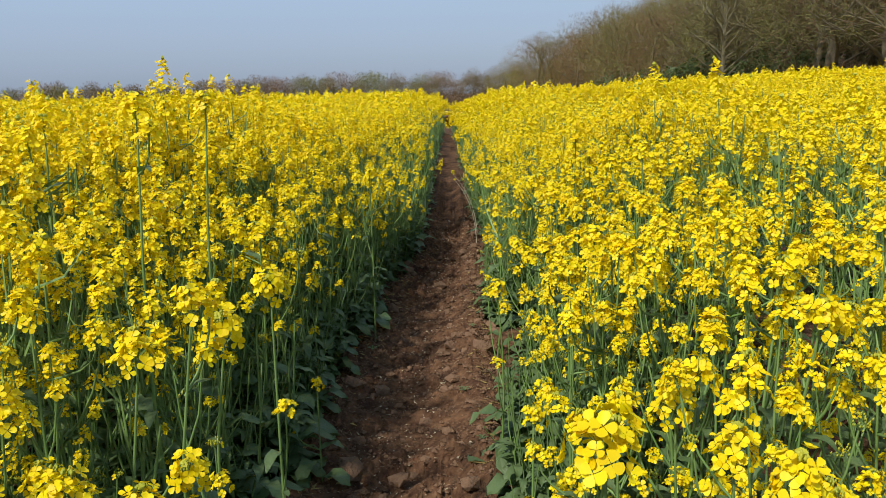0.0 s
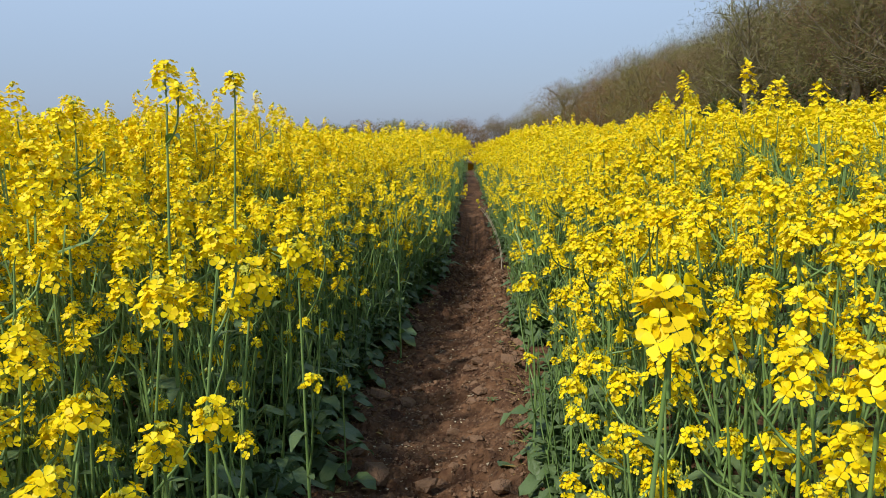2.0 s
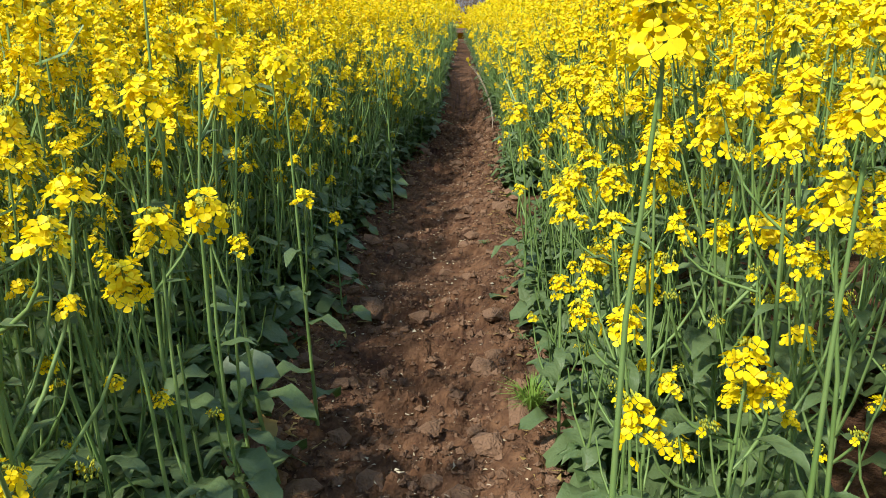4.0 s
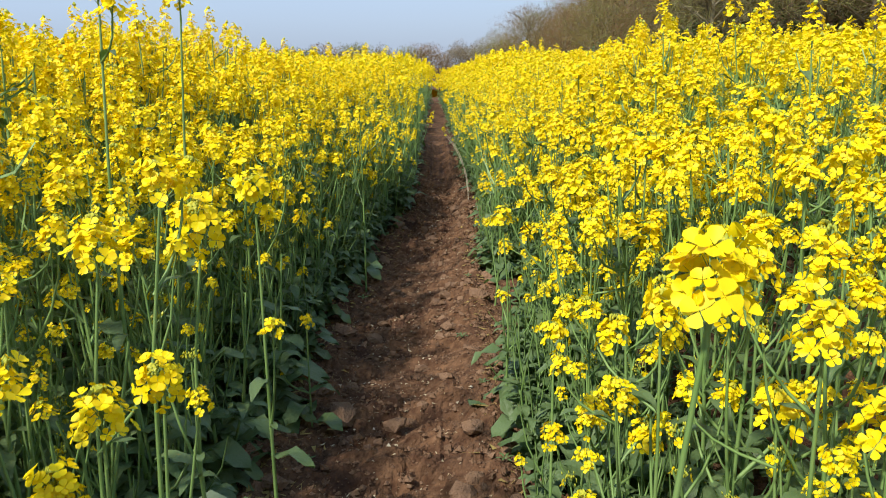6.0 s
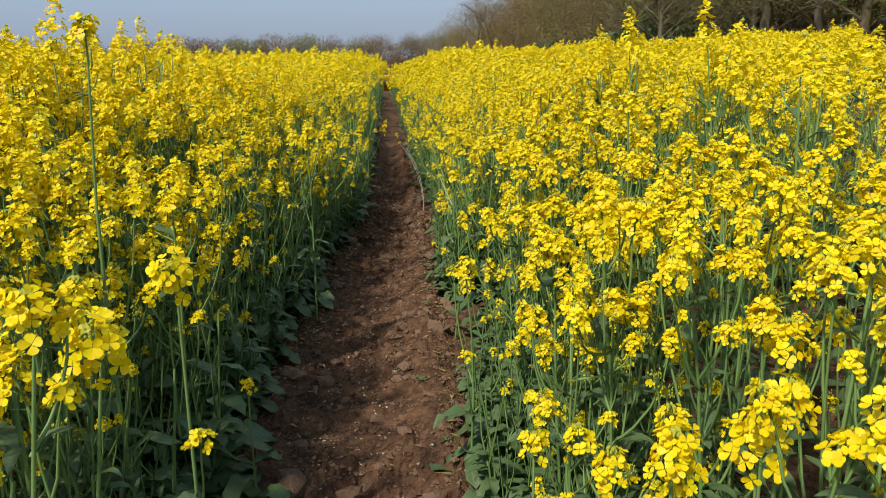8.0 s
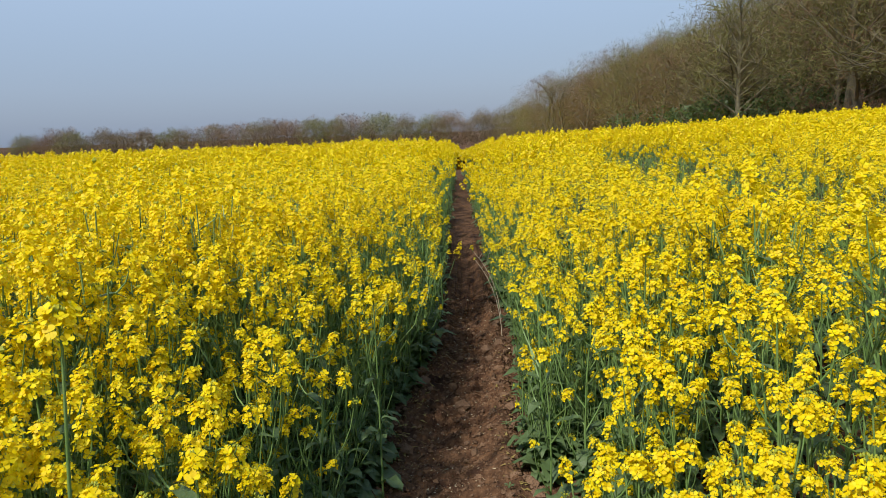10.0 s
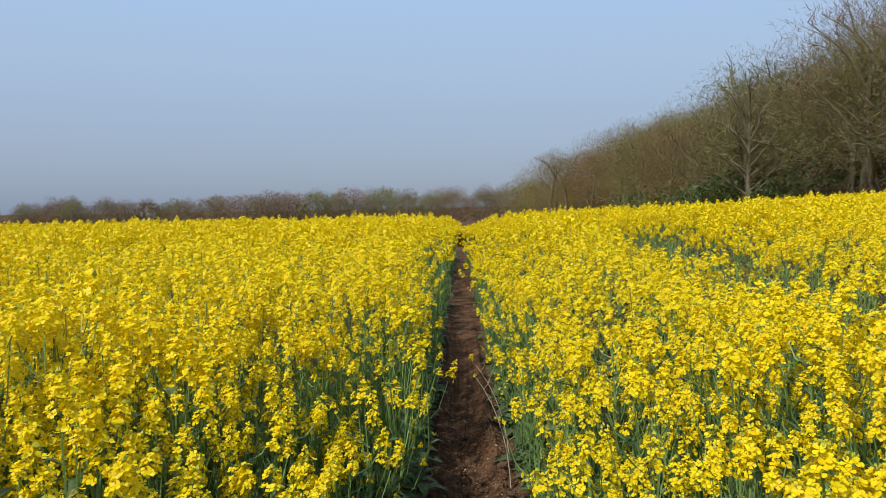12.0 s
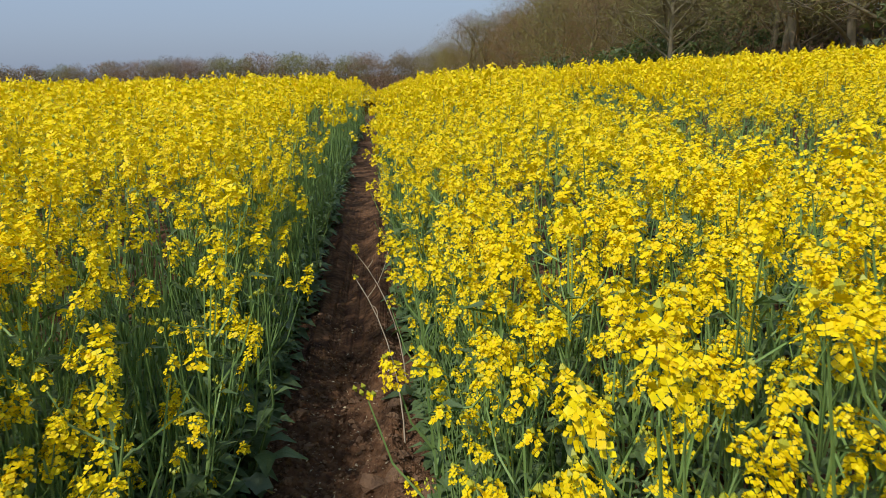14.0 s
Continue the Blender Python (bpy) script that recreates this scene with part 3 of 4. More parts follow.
# ---- trees ----
def tree_plan(seed, height, limbs=8, branches=5, twigs=5, shoots=8500, spread_out=0.42, wide=1.9, lean=(0.06, 0.0)):
    """A bare broadleaf tree: trunk and limbs as tubes, the crown as many fine twigs."""
    r = np.random.default_rng(seed)
    wood, fine = [], []
    top = np.array((lean[0] * height, lean[1] * height, height * 0.62))
    bend = np.array((r.normal(0, 0.02), r.normal(0, 0.02), 0)) * height
    wood.append(tube(curve_points((0, 0, -0.3), top, bend, 6), 0.019 * height, 0.006 * height, 7))
    a = r.uniform(0, 6.28)
    for i in range(limbs):
        a += 2.4 + r.normal(0, 0.3)
        t = 0.28 + 0.72 * (i + r.uniform(0, 0.8)) / limbs
        s = (1 - t) * np.array((0, 0, -0.3)) + t * top + 4 * t * (1 - t) * bend
        ln = height * r.uniform(0.28, 0.39) * (1.1 - 0.45 * t)
        out, up = spread_out * r.uniform(0.8, 1.25) * (1.25 - 0.6 * t) / 0.42, r.uniform(0.5, 0.95) + 0.5 * t
        d = np.array((math.cos(a) * out, math.sin(a) * out, up))
        d /= np.linalg.norm(d)
        e = s + d * ln
        bow = np.array((0, 0, 0.07)) * ln + r.normal(0, 0.04, 3) * ln
        wood.append(tube(curve_points(s, e, bow, 5), 0.0075 * height, 0.0018 * height, 5))
        for j in range(branches):
            u = 0.28 + 0.72 * (j + r.uniform(0, 1)) / branches
            bs = (1 - u) * s + u * e + 4 * u * (1 - u) * bow
            bd = d * 0.7 + r.normal(0, 0.55, 3) + np.array((0, 0, 0.25))
            bd /= np.linalg.norm(bd)
            bl = height * r.uniform(0.08, 0.14)
            be = bs + bd * bl
            wood.append(tube(curve_points(bs, be, r.normal(0, 0.06, 3) * bl, 2), 0.0034 * height, 0.0014 * height, 3))
            for k in range(twigs):
                q = 0.2 + 0.8 * (k + r.uniform(0, 1)) / twigs
                ts = (1 - q) * bs + q * be
                td = bd * 0.6 + r.normal(0, 0.6, 3) + np.array((0, 0, 0.2))
                te = ts + td / np.linalg.norm(td) * height * r.uniform(0.05, 0.09)
                w = np.cross(td, r.normal(0, 1, 3))
                w *= 0.0009 * min(wide, 6) * height / np.linalg.norm(w)
                fine.append(piece([ts - w, ts + w, te], [(0, 1, 2)]))
    # the outer spray of shoots fills an uneven dome
    u = r.normal(0, 1, (shoots, 3))
    u /= np.linalg.norm(u, axis=1)[:, None]
    u[:, 2] = np.where(u[:, 2] < -0.85, -u[:, 2], u[:, 2])
    lump = 1 + 0.16 * np.sin(u[:, 0] * 5 + seed) * np.cos(u[:, 1] * 6 + 2 * seed) + 0.08 * np.sin(u[:, 2] * 9 + seed)
    rad = (0.42 + 0.45 * r.uniform(0, 1, shoots) ** 0.85) * lump
    c = u * rad[:, None] * (spread_out * 0.92 * height, spread_out * 0.92 * height, 0.46 * height) + (lean[0] * height * 0.6, 0, 0.50 * height)
    d = u * 0.55 + r.normal(0, 0.6, (shoots, 3)) + (0, 0, 0.3)
    d /= np.linalg.norm(d, axis=1)[:, None]
    e = c + d * (height * r.uniform(0.014, 0.042, shoots))[:, None]
    w = np.cross(d, r.normal(0, 1, (shoots, 3)))
    w *= 0.00042 * wide * height / np.linalg.norm(w, axis=1)[:, None]
    fine.append(piece(np.stack([c - w, c + w, e], 1).reshape(-1, 3), np.arange(shoots * 3).reshape(-1, 3)))
    return join(wood), join(fine)


def ivy_piece(seed, height, count=260):
    r = np.random.default_rng(seed)
    c = np.stack([r.normal(0, 0.07, count), r.normal(0, 0.07, count), r.uniform(0.02, 0.5, count) ** 1.2], 1) * height
    d = r.normal(0, 1, (count, 3, 3)) * 0.011 * height
    return piece((c[:, None] + d).reshape(-1, 3), np.arange(count * 3).reshape(-1, 3))


def tree(seed, height, crown, label, ivy=False, bark=None, **more):
    wood, fine = tree_plan(seed, height, **more)
    t = tagged(new("tree"), label, "tree")
    part("trunk", mesh_of("trunk", wood, [bark or BARK]), t)
    part("crown", mesh_of("crown", fine, [crown], False), t)
    if ivy:
        part("ivy", mesh_of("ivy", ivy_piece(seed, height), [IVY], False), t, label="dark green ivy leaves")
    return t


BROWN = "bare brown tree at the edge of the wood"
models = [tree(1, 10, CROWN, BROWN), tree(2, 10, CROWN_OLIVE, "budding olive-brown tree in the wood"), tree(3, 10, CROWN_RED, "bare reddish-brown tree in the wood"),
          tree(4, 10, CROWN, "grey-brown tree with ivy on its trunk", ivy=True), tree(5, 10, CROWN_OLIVE, "budding olive-brown tree in the wood", spread_out=0.5)]
small = [tree(11, 5, CROWN, "low grey-brown tree in the far tree line", limbs=6, branches=3, twigs=3, shoots=3600, wide=12.5, spread_out=0.5),
         tree(12, 5, CROWN_RED, "low brown tree in the far tree line", limbs=6, branches=3, twigs=3, shoots=3600, wide=12.5, spread_out=0.6),
         tree(13, 5, CROWN_OLIVE, "low olive-brown tree in the far tree line", limbs=6, branches=3, twigs=3, shoots=3600, wide=12.5, spread_out=0.5)]
standing = {}


def plant_tree(model, x, y, height, base, group):
    m = Matrix.Translation((x, y, float(ground_z(x, y)) - 0.05)) @ Matrix.Rotation(random.uniform(0, 6.28), 4, "Z") @ Matrix.Diagonal((*[height / base * random.uniform(1.0, 1.3)] * 2, height / base, 1))
    if model in standing:
        tagged(copy_thing(model, m), group=group)
    else:
        standing[model] = m
        tagged(model, group=group)


def wood_edge(s):
    """The wood's edge, from its far tip (0) round to beside the field (1)."""
    ex = np.interp(s, [0, 0.2, 0.42, 0.6, 0.75, 0.88, 1], [5.6, 10, 13.5, 15.6, 17.5, 20, 27])
    ey = np.interp(s, [0, 0.2, 0.42, 0.6, 0.75, 0.88, 1], [80, 66, 54, 44, 37, 31, 18])
    return ex, ey


random.seed(5)
for row in range(4):
    for i in range(28):
        s = (i + random.uniform(0.1, 0.9)) / 28
        ex, ey = wood_edge(s)
        out = row * 3.2 + random.uniform(-0.6, 0.6)
        x, y = float(ex) + out * 0.85, float(ey) + out * 0.5
        hgt = float(np.interp(y, [20, 38, 43, 48, 56, 68, 82], [13.5, 11.2, 9.6, 8.4, 9.5, 8.2, 5.6])) * random.uniform(0.84, 1.03) * (1 + 0.03 * row)
        if math.hypot(x - 14.9, y - 41.6) < 2.2:      # room for the spreading tree
            continue
        plant_tree(models[(i * 3 + row * 2 + random.randint(0, 1)) % 5], x, y, hgt, 10, "trees of the wood")
scrub_src = tree_plan(21, 2.6, limbs=5, branches=3, twigs=3, shoots=800, spread_out=0.62, wide=9.0)[1]
scrub = []
for i in range(90):
    s = (i + random.uniform(0, 1)) / 90
    ex, ey = wood_edge(s)
    sx, sy = float(ex) - random.uniform(-0.6, 1.2), float(ey) - random.uniform(-0.6, 1.0)
    scrub.append(turn(scrub_src, Matrix.Translation((sx, sy, float(ground_z(sx, sy)) - 0.4)) @ Matrix.Rotation(random.uniform(0, 6.28), 4, "Z") @ Matrix.Scale(random.uniform(0.75, 1.25), 4)))
for i in range(130):
    sx, sy = -150 + 172 * (i + random.uniform(0, 1)) / 130, 106 + random.uniform(-2, 3)
    scrub.append(turn(scrub_src, Matrix.Translation((sx, sy + 0.06 * abs(sx), float(ground_z(sx, sy)) - 0.3)) @ Matrix.Rotation(random.uniform(0, 6.28), 4, "Z") @ Matrix.Scale(random.uniform(1.3, 1.9), 4)))
thing("scrub", join(scrub), [CROWN_RED], "low brown brambles along the foot of the wood", "scrub", kind="stuff", smooth=False)
for row in range(2):
    for i in range(50):
        x = -150 + 172 * (i + random.uniform(0.2, 0.8)) / 50
        y = 108 + row * 5 + random.uniform(-2, 2) + 0.06 * abs(x)
        dip = 1 - 0.10 * math.exp(-((x + 45) / 9) ** 2) - 0.25 * math.exp(-((x + 75) / 8) ** 2)
        plant_tree(small[random.randint(0, 2)], x, y, random.uniform(6.0, 7.2) * dip, 5, "far tree line")


# a spreading tree with a pale trunk in front of the wood, and green bushes at its foot
lone = tree(31, 10, CROWN_OLIVE, "spreading budding tree with a pale trunk before the wood", limbs=20, branches=8, twigs=6, shoots=7500, spread_out=0.5, wide=2.4, bark=PALE_BARK, lean=(0.0, 0.0))
lone.matrix_basis = Matrix.Translation((14.9, 41.6, float(ground_z(14.9, 41.6)) - 0.05)) @ Matrix.Scale(0.98, 4)
for k, (bx, by, bs) in enumerate(((13.2, 42.5, 1.0), (14.2, 43.2, 1.2), (16.2, 41.0, 1.1), (17.4, 39.5, 1.2), (12.2, 44.6, 0.9), (11.0, 50.0, 0.9), (18.4, 37.6, 1.0))):
    bush = tagged(new("bush"), "dark green bush at the foot of the wood", "bush", "bushes at the wood")
    bush.matrix_basis = Matrix.Translation((bx, by, float(ground_z(bx, by)))) @ Matrix.Scale(bs * 1.1, 4)
    r = np.random.default_rng(500 + k)
    u = r.normal(0, 1, (900, 3))
    u /= np.linalg.norm(u, axis=1)[:, None]
    cen = u * (r.uniform(0.3, 1, 900) ** 0.5)[:, None] * (1.5, 1.3, 1.3) * (1 + 0.2 * np.sin(u[:, :1] * 5 + k)) + (0, 0, 1.3)
    part("foliage", mesh_of("foliage", piece((cen[:, None] + r.normal(0, 0.07, (900, 3, 3))).reshape(-1, 3), np.arange(2700).reshape(-1, 3)), [IVY], False), bush)
    part("trunk", mesh_of("trunk", join([tube(curve_points((0, 0, -0.1), (1.0 * math.cos(a), 1.0 * math.sin(a), 1.9), (0.1, 0, 0), 3), 0.04, 0.012, 4) for a in (0.3, 1.7, 2.9, 4.2, 5.4)]), [BARK]), bush)
for model, m in standing.items():
    model.matrix_basis = m


# far white house beyond the tree line
def box(x0, y0, z0, x1, y1, z1, m=0):
    v = [(x, y, z) for z in (z0, z1) for y in (y0, y1) for x in (x0, x1)]
    f = [(0, 2, 3), (0, 3, 1), (4, 5, 7), (4, 7, 6), (0, 1, 5), (0, 5, 4), (2, 6, 7), (2, 7, 3), (0, 4, 6), (0, 6, 2), (1, 3, 7), (1, 7, 5)]
    return piece(v, f, m)


house = tagged(new("house"), "small white house with a slate roof far off", "house")
house.matrix_basis = pose(-108, 260, float(ground_z(-108, 260)), 0, 0, 20)
part("wall", mesh_of("wall", box(-2.4, -2, 0, 2.4, 2, 6.7), [WHITE], False), house)
part("roof", mesh_of("roof", piece([(-2.7, -2.4, 6.6), (2.7, -2.4, 6.6), (2.7, 2.4, 6.6), (-2.7, 2.4, 6.6), (-2.7, 0, 7.4), (2.7, 0, 7.4)],
                                   [(0, 1, 5), (0, 5, 4), (2, 3, 4), (2, 4, 5), (0, 4, 3), (1, 2, 5), (0, 3, 2), (0, 2, 1)]), [ROOF], False), house)


# ---- single plants along the walk ----
HEAD_ME = [mesh_of("flower_head", p, CROP) for p in HEADS[0]]
BUD_ME = [mesh_of("flower_bud", p, CROP) for p in BUDS[0]]
LEAF_ME = [mesh_of("leaf", p, CROP) for p in LEAVES[0]]
PLANT_LABEL = "flowering rapeseed plant with yellow heads and blue-green leaves"


def bud_tip(seed, tall):
    """The knobbly green dome of unopened buds on top of a head."""
    bm = bmesh.new()
    bmesh.ops.create_icosphere(bm, subdivisions=2, radius=0.006)
    r = np.random.default_rng(seed)
    for v in bm.verts:
        v.co *= r.uniform(0.6, 1.45)
        v.co.z = v.co.z * 0.8 + tall + 0.009
    me = bpy.data.meshes.new("bud_tip")
    bm.to_mesh(me)
    bm.free()
    me.materials.append(BUD)
    return me


TIP_ME = [bud_tip(700 + i, ta) for i, ta in enumerate((0.044, 0.056, 0.058, 0.036, 0.082, 0.030))]


def plant_thing(plan, label=PLANT_LABEL, group="plants along the track", split=False):
    t = tagged(new("rapeseed_plant"), label, "plant", group)
    part("stem", mesh_of("stem", stem_mesh(plan, 0), CROP), t)
    for e, d, size, kind, what in plan[1]:
        if what == "flower":
            head = part("flower_head", HEAD_ME[kind], t, place(e, d, kind * 1.3, size))
            if split:
                part("bud_tip", TIP_ME[kind], head, label="green unopened buds")
        else:
            part("flower_bud", BUD_ME[kind], t, place(e, d, kind * 1.3, size))
    for s, a, kind, size, up in plan[2]:
        part("leaf", LEAF_ME[kind], t, leaf_pose(s, a, size, up))
    return t


# plants that stand out: base x, y, height of the top head, branches, low shoots, size of head
HEROES = [(-0.305, 2.23, 0.985, 0, 1, 1.2), (-0.335, 1.935, 0.97, 1, 1, 1.15), (-0.335, 1.748, 1.06, 1, 0, 1.2), (-0.33, 1.672, 0.79, 0, 1, 0.95),
          (-0.35, 3.0, 0.41, 0, 1, 0.75), (0.31, 2.97, 0.75, 1, 2, 1.1), (0.335, 2.065, 0.69, 0, 2, 0.8), (0.46, 1.755, 0.83, 2, 2, 1.1),
          (-0.55, 2.6, 1.41, 0, 0, 1.15), (-0.615, 2.27, 1.395, 1, 0, 1.2), (0.39, 4.29, 0.82, 2, 1, 1.0), (-0.30, 4.58, 1.0, 3, 0, 1.0),
          (0.36, 1.50, 0.62, 1, 2, 0.95), (0.56, 1.25, 0.96, 0, 1, 1.05),
          (-0.366, 1.404, 0.745, 0, 0, 1.1), (-0.36, 1.525, 0.77, 0, 1, 1.0), (-0.323, 1.80, 0.685, 0, 0, 0.75), (-0.64, 1.72, 0.72, 1, 1, 1.1),
          (0.307, 1.155, 1.06, 0, 0, 1.25), (0.563, 1.448, 0.90, 0, 1, 1.15), (0.758, 2.11, 0.89, 1, 1, 1.1), (-0.463, 1.789, 0.945, 1, 1, 1.2),
          (-0.608, 1.905, 0.31, 0, 0, 0.6), (0.58, 1.33, 0.84, 0, 1, 1.2), (0.621, 1.662, 0.70, 1, 1, 1.15)]
for i, (hx, hy, hz, br, lo, big) in enumerate(HEROES):
    plan = plant_plan(300 + i, hz, br, low=lo, big=big, leaves=5, straight=0.0)
    e, d, size, kind, what = plan[1][0]
    plan[1][0] = e, np.array((0.12, -0.75, 0.75)) if i in (0, 1, 3) else d, size, (0, 2)[i % 2], what
    h = plant_thing(plan,
                    "tall rapeseed plant standing above the crop" if hz > 1.3 else PLANT_LABEL, split=True)
    h.matrix_basis = Matrix.Translation((hx, hy, float(ground_z(hx, hy))))

plants = {}
x, y = sow(-NEAR_X, NEAR_X, NEAR_Y[0], NEAR_Y[1], 30, in_near)
far_enough = in_wedge(x, y) & ~((x > 0) & (x < 0.8) & (y < 1.2)) & ((x < 0) | (y > 1.75) | (rng.uniform(0, 1, x.shape) < 0.55))
for hx, hy, hz, br, lo, big in HEROES:
    far_enough &= np.hypot(x - hx, y - hy) > 0.07
x, y = x[far_enough], y[far_enough]
order = np.argsort(np.abs(x))
for n, i in enumerate(order):
    if n >= 285:
        break
    want = float(rim_mix(x[i:i + 1], y[i:i + 1], crop_height(x[i:i + 1], y[i:i + 1]))[0])
    c = int(np.abs(CLASSES - want - rng.normal(0, 0.04)).argmin())
    key = (c, int(rng.integers(0, 4)))
    m = Matrix(poses_of(x[i:i + 1], y[i:i + 1], np.array([want]), CLASSES[c])[0].tolist())
    if key in plants:
        copy_thing(plants[key][0], m)
    else:
        plants[key] = plant_thing(SIZES[CLASSES[c]][key[1]]), m
for model, m in plants.values():
    model.matrix_basis = m
rest = order[285:]
if len(rest):
    mass("rapeseed_crop", x[rest], y[rest], 1, MASS_LABEL)


# leafy shoots without flowers that thicken the foot of both walls of crop
SHOOTS = [plant_plan(180 + j, 0.5, 0, low=1, big=0.5, leaves=12) for j in range(3)]
out = []
for side, depth, near, k in ((-1, 0.5, True, 300), (1, 0.4, True, 200), (-1, 0.4, False, 420), (1, 0.4, False, 420), (-1, 1.4, False, 300), (1, 1.4, False, 300), (-1, 1.0, True, 90), (1, 1.0, True, 90), (-1, 0.8, None, 800), (1, 0.5, None, 400), (-1, 0.5, "far", 420), (1, 0.5, "far", 420)):
    uy = rng.uniform(13.5, 27.0, k) if near == "far" else rng.uniform(1.4, 5.2, k) if near else rng.uniform(4.9, 12.5 if depth < 1 else 8.5, k) if near is False else rng.uniform(5.0, 15.0, k)
    ux = (left_edge(uy) - (0.0 if near is True else 0.10) - rng.uniform(0.0, depth, k)) if side < 0 else (right_edge(uy) + (0.04 if near is True else 0.12) + rng.uniform(0.0, depth, k))
    ok = (off_line(ux, uy) > 0.28) & clear(ux, uy)
    ux, uy = ux[ok], uy[ok]
    for j in range(3):
        plan = SHOOTS[j]
        shape = join([stem_mesh(plan, 1)] + [turn(LEAVES[0 if near is True else 1][kind], leaf_pose(p, a, size * (0.85 if near is True else 0.65), up)) for p, a, kind, size, up in plan[2]])
        out.append(spread(shape, poses_of(ux[j::3], uy[j::3], (rng.uniform(0.48, 0.82, len(ux[j::3])) if near in (None, "far") else rng.uniform(0.35, 0.72, len(ux[j::3]))) * (1.0 if side < 0 else 0.75), 0.5)))
thing("rapeseed_leaves", join(out), CROP, "dark green leafy shoots at the foot of the crop", "leaves", kind="stuff")


# ---- on the track ----
def on_soil(x, y):
    return float(soil_z(x, y))


# broad pale leaf and yellowed leaves lying at the foot of the plants
big_leaf = leaf_shape(84, 0, 0.15, 0.05)
for k, (lx, ly, lz, a, mat, size, text) in enumerate(((-0.50, 2.06, 0.25, 0.05, PALE, 1.1, "broad pale grey-green leaf hanging over the soil"), (-0.45, 2.14, 0.05, -0.9, DRY, 0.8, "yellowed leaf lying on the soil"),
                                                       (0.40, 2.24, 0.03, 2.2, DRY, 0.8, "withered tan leaf lying on the soil"), (0.36, 3.0, 0.03, 2.6, DRY, 0.7, "withered tan leaf lying on the soil"),
                                                       (-0.20, 6.92, 0.10, 0.1, PALE, 0.9, "broad pale grey-green leaf hanging over the soil"), (-0.22, 6.85, 0.06, -0.4, PALE, 0.8, "broad pale grey-green leaf hanging over the soil"))):
    blade = turn((big_leaf[0], big_leaf[1], big_leaf[2] * 0), Matrix.Rotation(0.5, 4, "X") if lz > 0.08 else Matrix.Identity(4))
    if lz > 0.08:                                  # still on its stalk
        blade = join([blade, tube(curve_points((-0.03, 0.02, -(lz + 0.02) / size), (0.006, 0, 0), (-0.012, 0, 0.02), 5), 0.003, 0.002, 5)])
    lf = thing("fallen_leaf" if lz < 0.08 else "drooping_leaf", blade, [mat], text, "leaf")
    lf.matrix_basis = Matrix.Translation((lx, ly, on_soil(lx, ly) + lz)) @ Matrix.Rotation(a, 4, "Z") @ Matrix.Scale(size, 4)


# grass tuft
def grass_tuft(seed, count=90, tall=0.10):
    r = np.random.default_rng(seed)
    out = []
    for k in range(count):
        a, l = r.uniform(0, 6.28), tall * r.uniform(0.5, 1.1)
        d = np.array((math.cos(a), math.sin(a), 0))
        s, w = d * r.uniform(0, 0.012), np.array((-d[1], d[0], 0)) * 0.0019
        o = r.uniform(0.2, 0.9)
        m, e = s + d * l * 0.4 * o + (0, 0, l * 0.6), s + d * l * o + (0, 0, l * (1 - 0.45 * o))
        out.append(piece([s - w, s + w, m + w * 0.8, m - w * 0.8, e], [(0, 1, 2), (0, 2, 3), (3, 2, 4)]))
    return join(out)


tuft = thing("grass_tuft", grass_tuft(5, 190, 0.125), [GRASS], "small tuft of green grass on the soil", "grass", smooth=False)
tuft.matrix_basis = Matrix.Translation((0.28, 2.2, on_soil(0.28, 2.2) - 0.005))

# seedlings
for sx, sy, size in ((0.2, 3.743, 1.0), (0.26, 3.2, 0.8), (-0.33, 2.75, 1.1), (0.29, 2.62, 0.9), (-0.36, 3.3, 1.1), (0.27, 4.7, 0.9), (-0.3, 4.4, 1.0), (0.3, 5.4, 1.0)):
    sd = tagged(new("seedling"), "small grey-green seedling growing in the track", "seedling", "seedlings")
    sd.matrix_basis = Matrix.Translation((sx, sy, on_soil(sx, sy))) @ Matrix.Rotation(sx * 40, 4, "Z")
    for k in range(6):
        part("leaf", LEAF_ME[3], sd, leaf_pose((0, 0, 0.004), k * 1.05, 0.55 * size, 0.5 + 0.15 * (k % 2)))

# two pale shoots that lean out over the track: one withered, one with small heads
def leaning_shoot(label, base, tip, bow, side, heads):
    shoot = tagged(new("leaning_shoot"), label, "plant")
    foot = np.array((base[0], base[1], float(ground_z(base[0], base[1]))))
    shoot.matrix_basis = Matrix.Translation(foot)
    tip = np.array(tip) - foot
    pts = curve_points((0, 0, 0), tip, bow, 8)
    stem = [tube(pts, 0.0042, 0.0018, 5)]
    for i, d in side:
        stem.append(tube(curve_points(pts[i], pts[i] + np.array(d), (0.01, 0, 0.01), 4), 0.002, 0.0012, 4))
    part("stem", mesh_of("stem", join(stem), [TWIG]), shoot)
    for i, d, kind, size in heads:
        at = tip if i is None else pts[i] + np.array(d)
        part("flower_head" if kind < 6 else "flower_bud", HEAD_ME[kind] if kind < 6 else BUD_ME[kind - 6], shoot, place(at, (-0.2, 0, 1), i or 0, size))


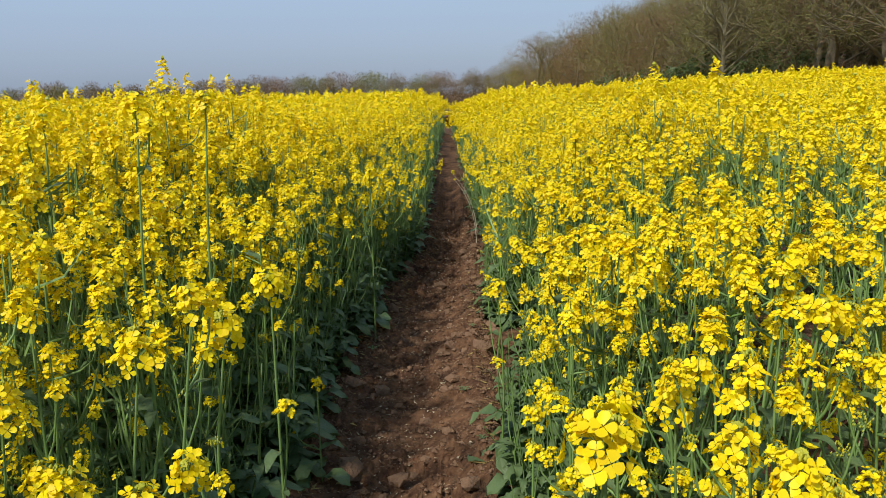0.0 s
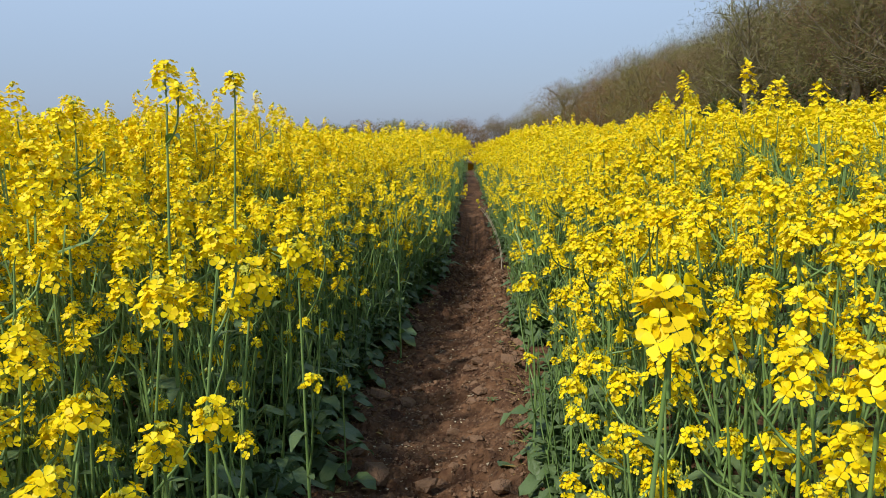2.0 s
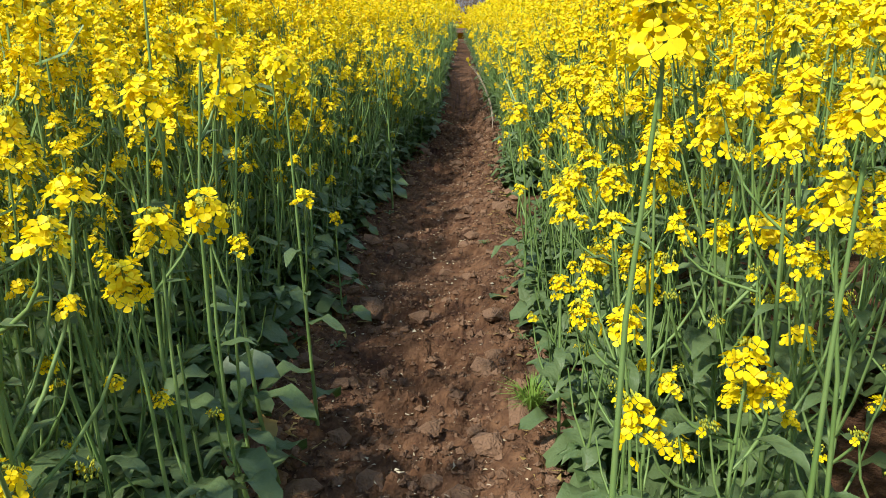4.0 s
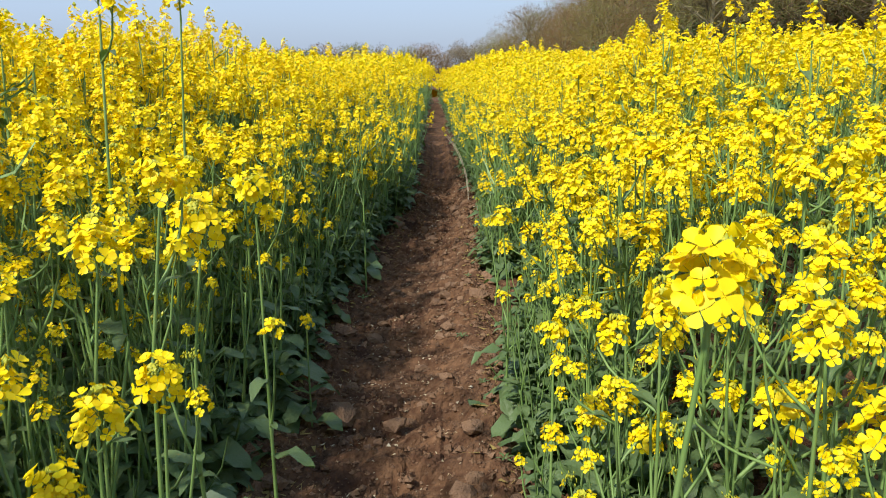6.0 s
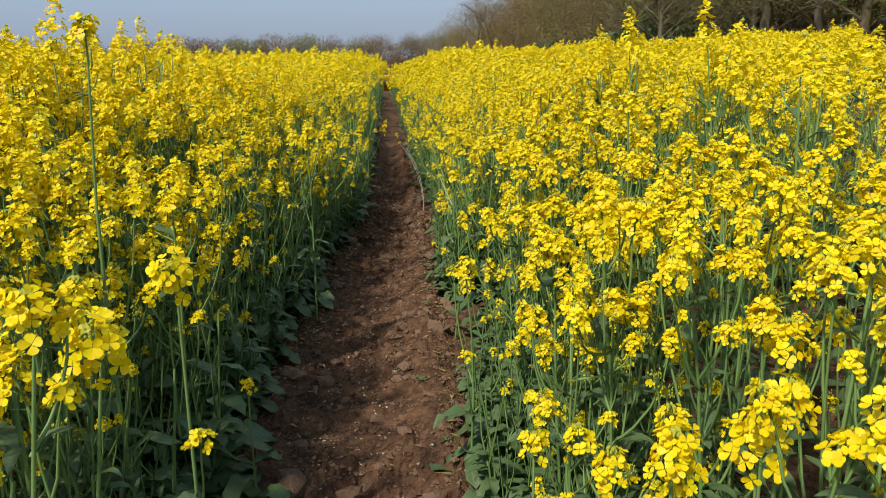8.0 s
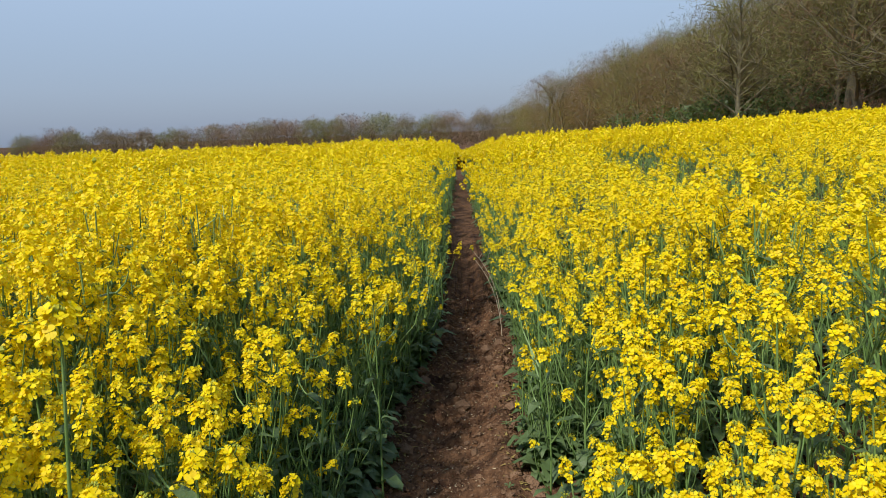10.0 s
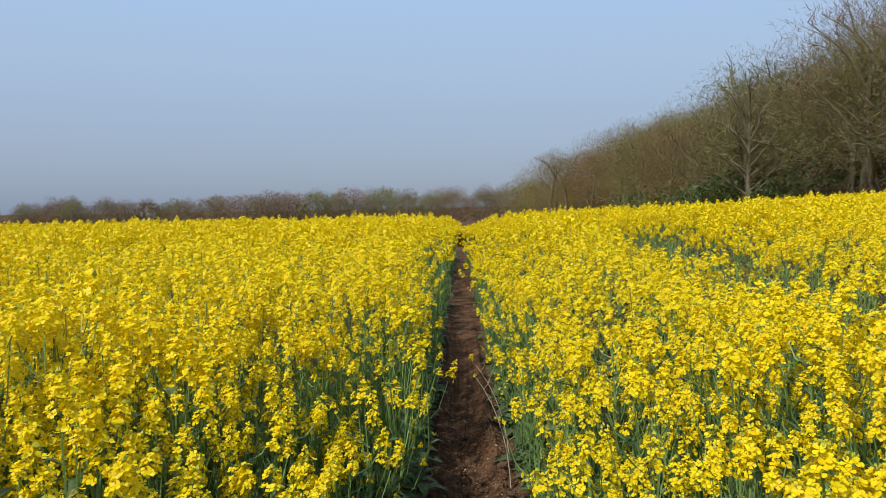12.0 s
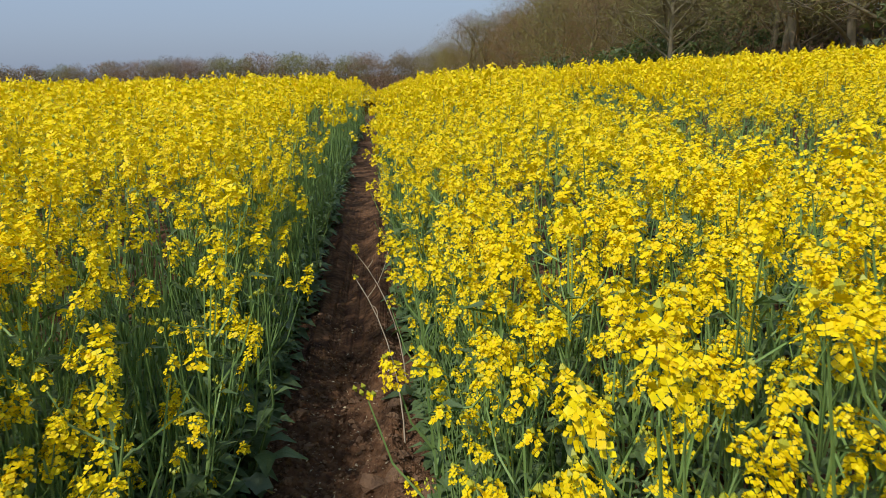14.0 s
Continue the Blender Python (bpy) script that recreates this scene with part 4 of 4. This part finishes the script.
leaning_shoot("thin withered shoot leaning over the track", (0.39, 7.3), (0.20, 7.9, 0.55), (0.05, -0.06, 0.05),
              ((6, (0.04, 0.03, 0.05)), (5, (-0.03, 0.04, 0.05))), ((None, (0, 0, 0), 6, 0.7),))
leaning_shoot("thin pale shoot leaning over the track with small flower heads", (0.42, 7.95), (0.187, 8.41, 0.55), (0.05, -0.04, 0.04),
              ((5, (0.06, 0.06, 0.16)), (6, (0.03, 0.0, 0.05))), ((None, (0, 0, 0), 5, 1.0), (5, (0.06, 0.06, 0.16), 5, 0.9)))

# pale chips and shed petals on the soil
k = 2600
cx, cy = rng.normal(0, 0.16, k), 1.5 + 7.5 * rng.uniform(0, 1, k) ** 1.3
cx += (left_edge(cy) + right_edge(cy)) / 2
cs = rng.uniform(0.003, 0.0068, k)
cz = soil_z(cx, cy) + 0.004
d = rng.normal(0, 1, (k, 3, 3)) * (1, 1, 0.35) * cs[:, None, None]
thing("shed_petals", piece((np.stack([cx, cy, cz], 1)[:, None] + d).reshape(-1, 3), np.arange(3 * k).reshape(-1, 3)), [CHIP],
      "pale shed petals and chaff scattered over the soil", "petals", kind="stuff", smooth=False)


# crumbs of soil, and straw and dead stalks along the foot of the crop
k = 13000
cy = 1.5 + 7.5 * rng.uniform(0, 1, k) ** 1.5
cx = left_edge(cy) - 0.08 + rng.uniform(0, 1, k) * (right_edge(cy) - left_edge(cy) + 0.16)
ms = np.zeros((k, 4, 4))
ang, sz = rng.uniform(0, 6.28, k), 0.003 + np.minimum(rng.exponential(0.0042, k), 0.019)
ms[:, 0, 0], ms[:, 0, 1], ms[:, 1, 0], ms[:, 1, 1], ms[:, 2, 2] = np.cos(ang), -np.sin(ang) * 0.7, np.sin(ang), np.cos(ang) * 0.7, 0.75
ms[:, 0, 2] = rng.normal(0, 0.4, k)
ms[:, :3, :3] *= sz[:, None, None]
ms[:, 0, 3], ms[:, 1, 3], ms[:, 2, 3], ms[:, 3, 3] = cx, cy, soil_z(cx, cy) + 0.3 * sz, 1
thing("soil_crumbs", spread(octa(np.zeros(3), 1, 1), ms), [CLOD], "small crumbs of red-brown soil", "soil", kind="stuff", smooth=False)
k = 1200
cy = rng.uniform(1.6, 7.0, k)
cx = np.where(rng.uniform(0, 1, k) < 0.65, left_edge(cy) + rng.normal(0.05, 0.08, k), right_edge(cy) + rng.normal(0.0, 0.05, k))
ang, ln = rng.uniform(0, 6.28, k), rng.uniform(0.015, 0.06, k)
d = np.stack([np.cos(ang), np.sin(ang), rng.normal(0, 0.15, k)], 1) * ln[:, None]
w = np.stack([-np.sin(ang), np.cos(ang), np.zeros(k)], 1) * rng.choice([0.0012, 0.0016, 0.008], k)[:, None]
p0 = np.stack([cx, cy, soil_z(cx, cy) + 0.006], 1)
thing("straw", piece(np.stack([p0 - w, p0 + w, p0 + d], 1).reshape(-1, 3), np.arange(3 * k).reshape(-1, 3)), [DRY],
      "dry straw and withered leaf litter along the track", "straw", kind="stuff", smooth=False)


# clods
def clod_mesh(seed):
    bm = bmesh.new()
    bmesh.ops.create_icosphere(bm, subdivisions=1, radius=1)
    r = np.random.default_rng(seed)
    for v in bm.verts:
        v.co *= r.uniform(0.65, 1.2)
        v.co.z *= 0.62
    me = bpy.data.meshes.new("clod")
    bm.to_mesh(me)
    bm.free()
    me.materials.append(CLOD)
    return me


CLODS = [clod_mesh(90 + i) for i in range(5)]
for i in range(300):
    cy = 1.7 + 6.0 * random.random() ** 1.6
    lo, hi = float(left_edge(cy)) - 0.05, float(right_edge(cy)) + 0.05
    cx = random.uniform(lo, hi) if random.random() < 0.55 else random.choice((lo, hi)) + random.gauss(0, 0.06)
    size = min(0.058, 0.015 + random.expovariate(70))
    m = Matrix.Translation((cx, cy, on_soil(cx, cy) + size * 0.15)) @ Euler((random.uniform(-0.4, 0.4), random.uniform(-0.4, 0.4), random.uniform(0, 6.28))).to_matrix().to_4x4() @ Matrix.Diagonal((size * random.uniform(0.8, 1.4), size, size, 1))
    part("clod", CLODS[i % 5], ground, m)
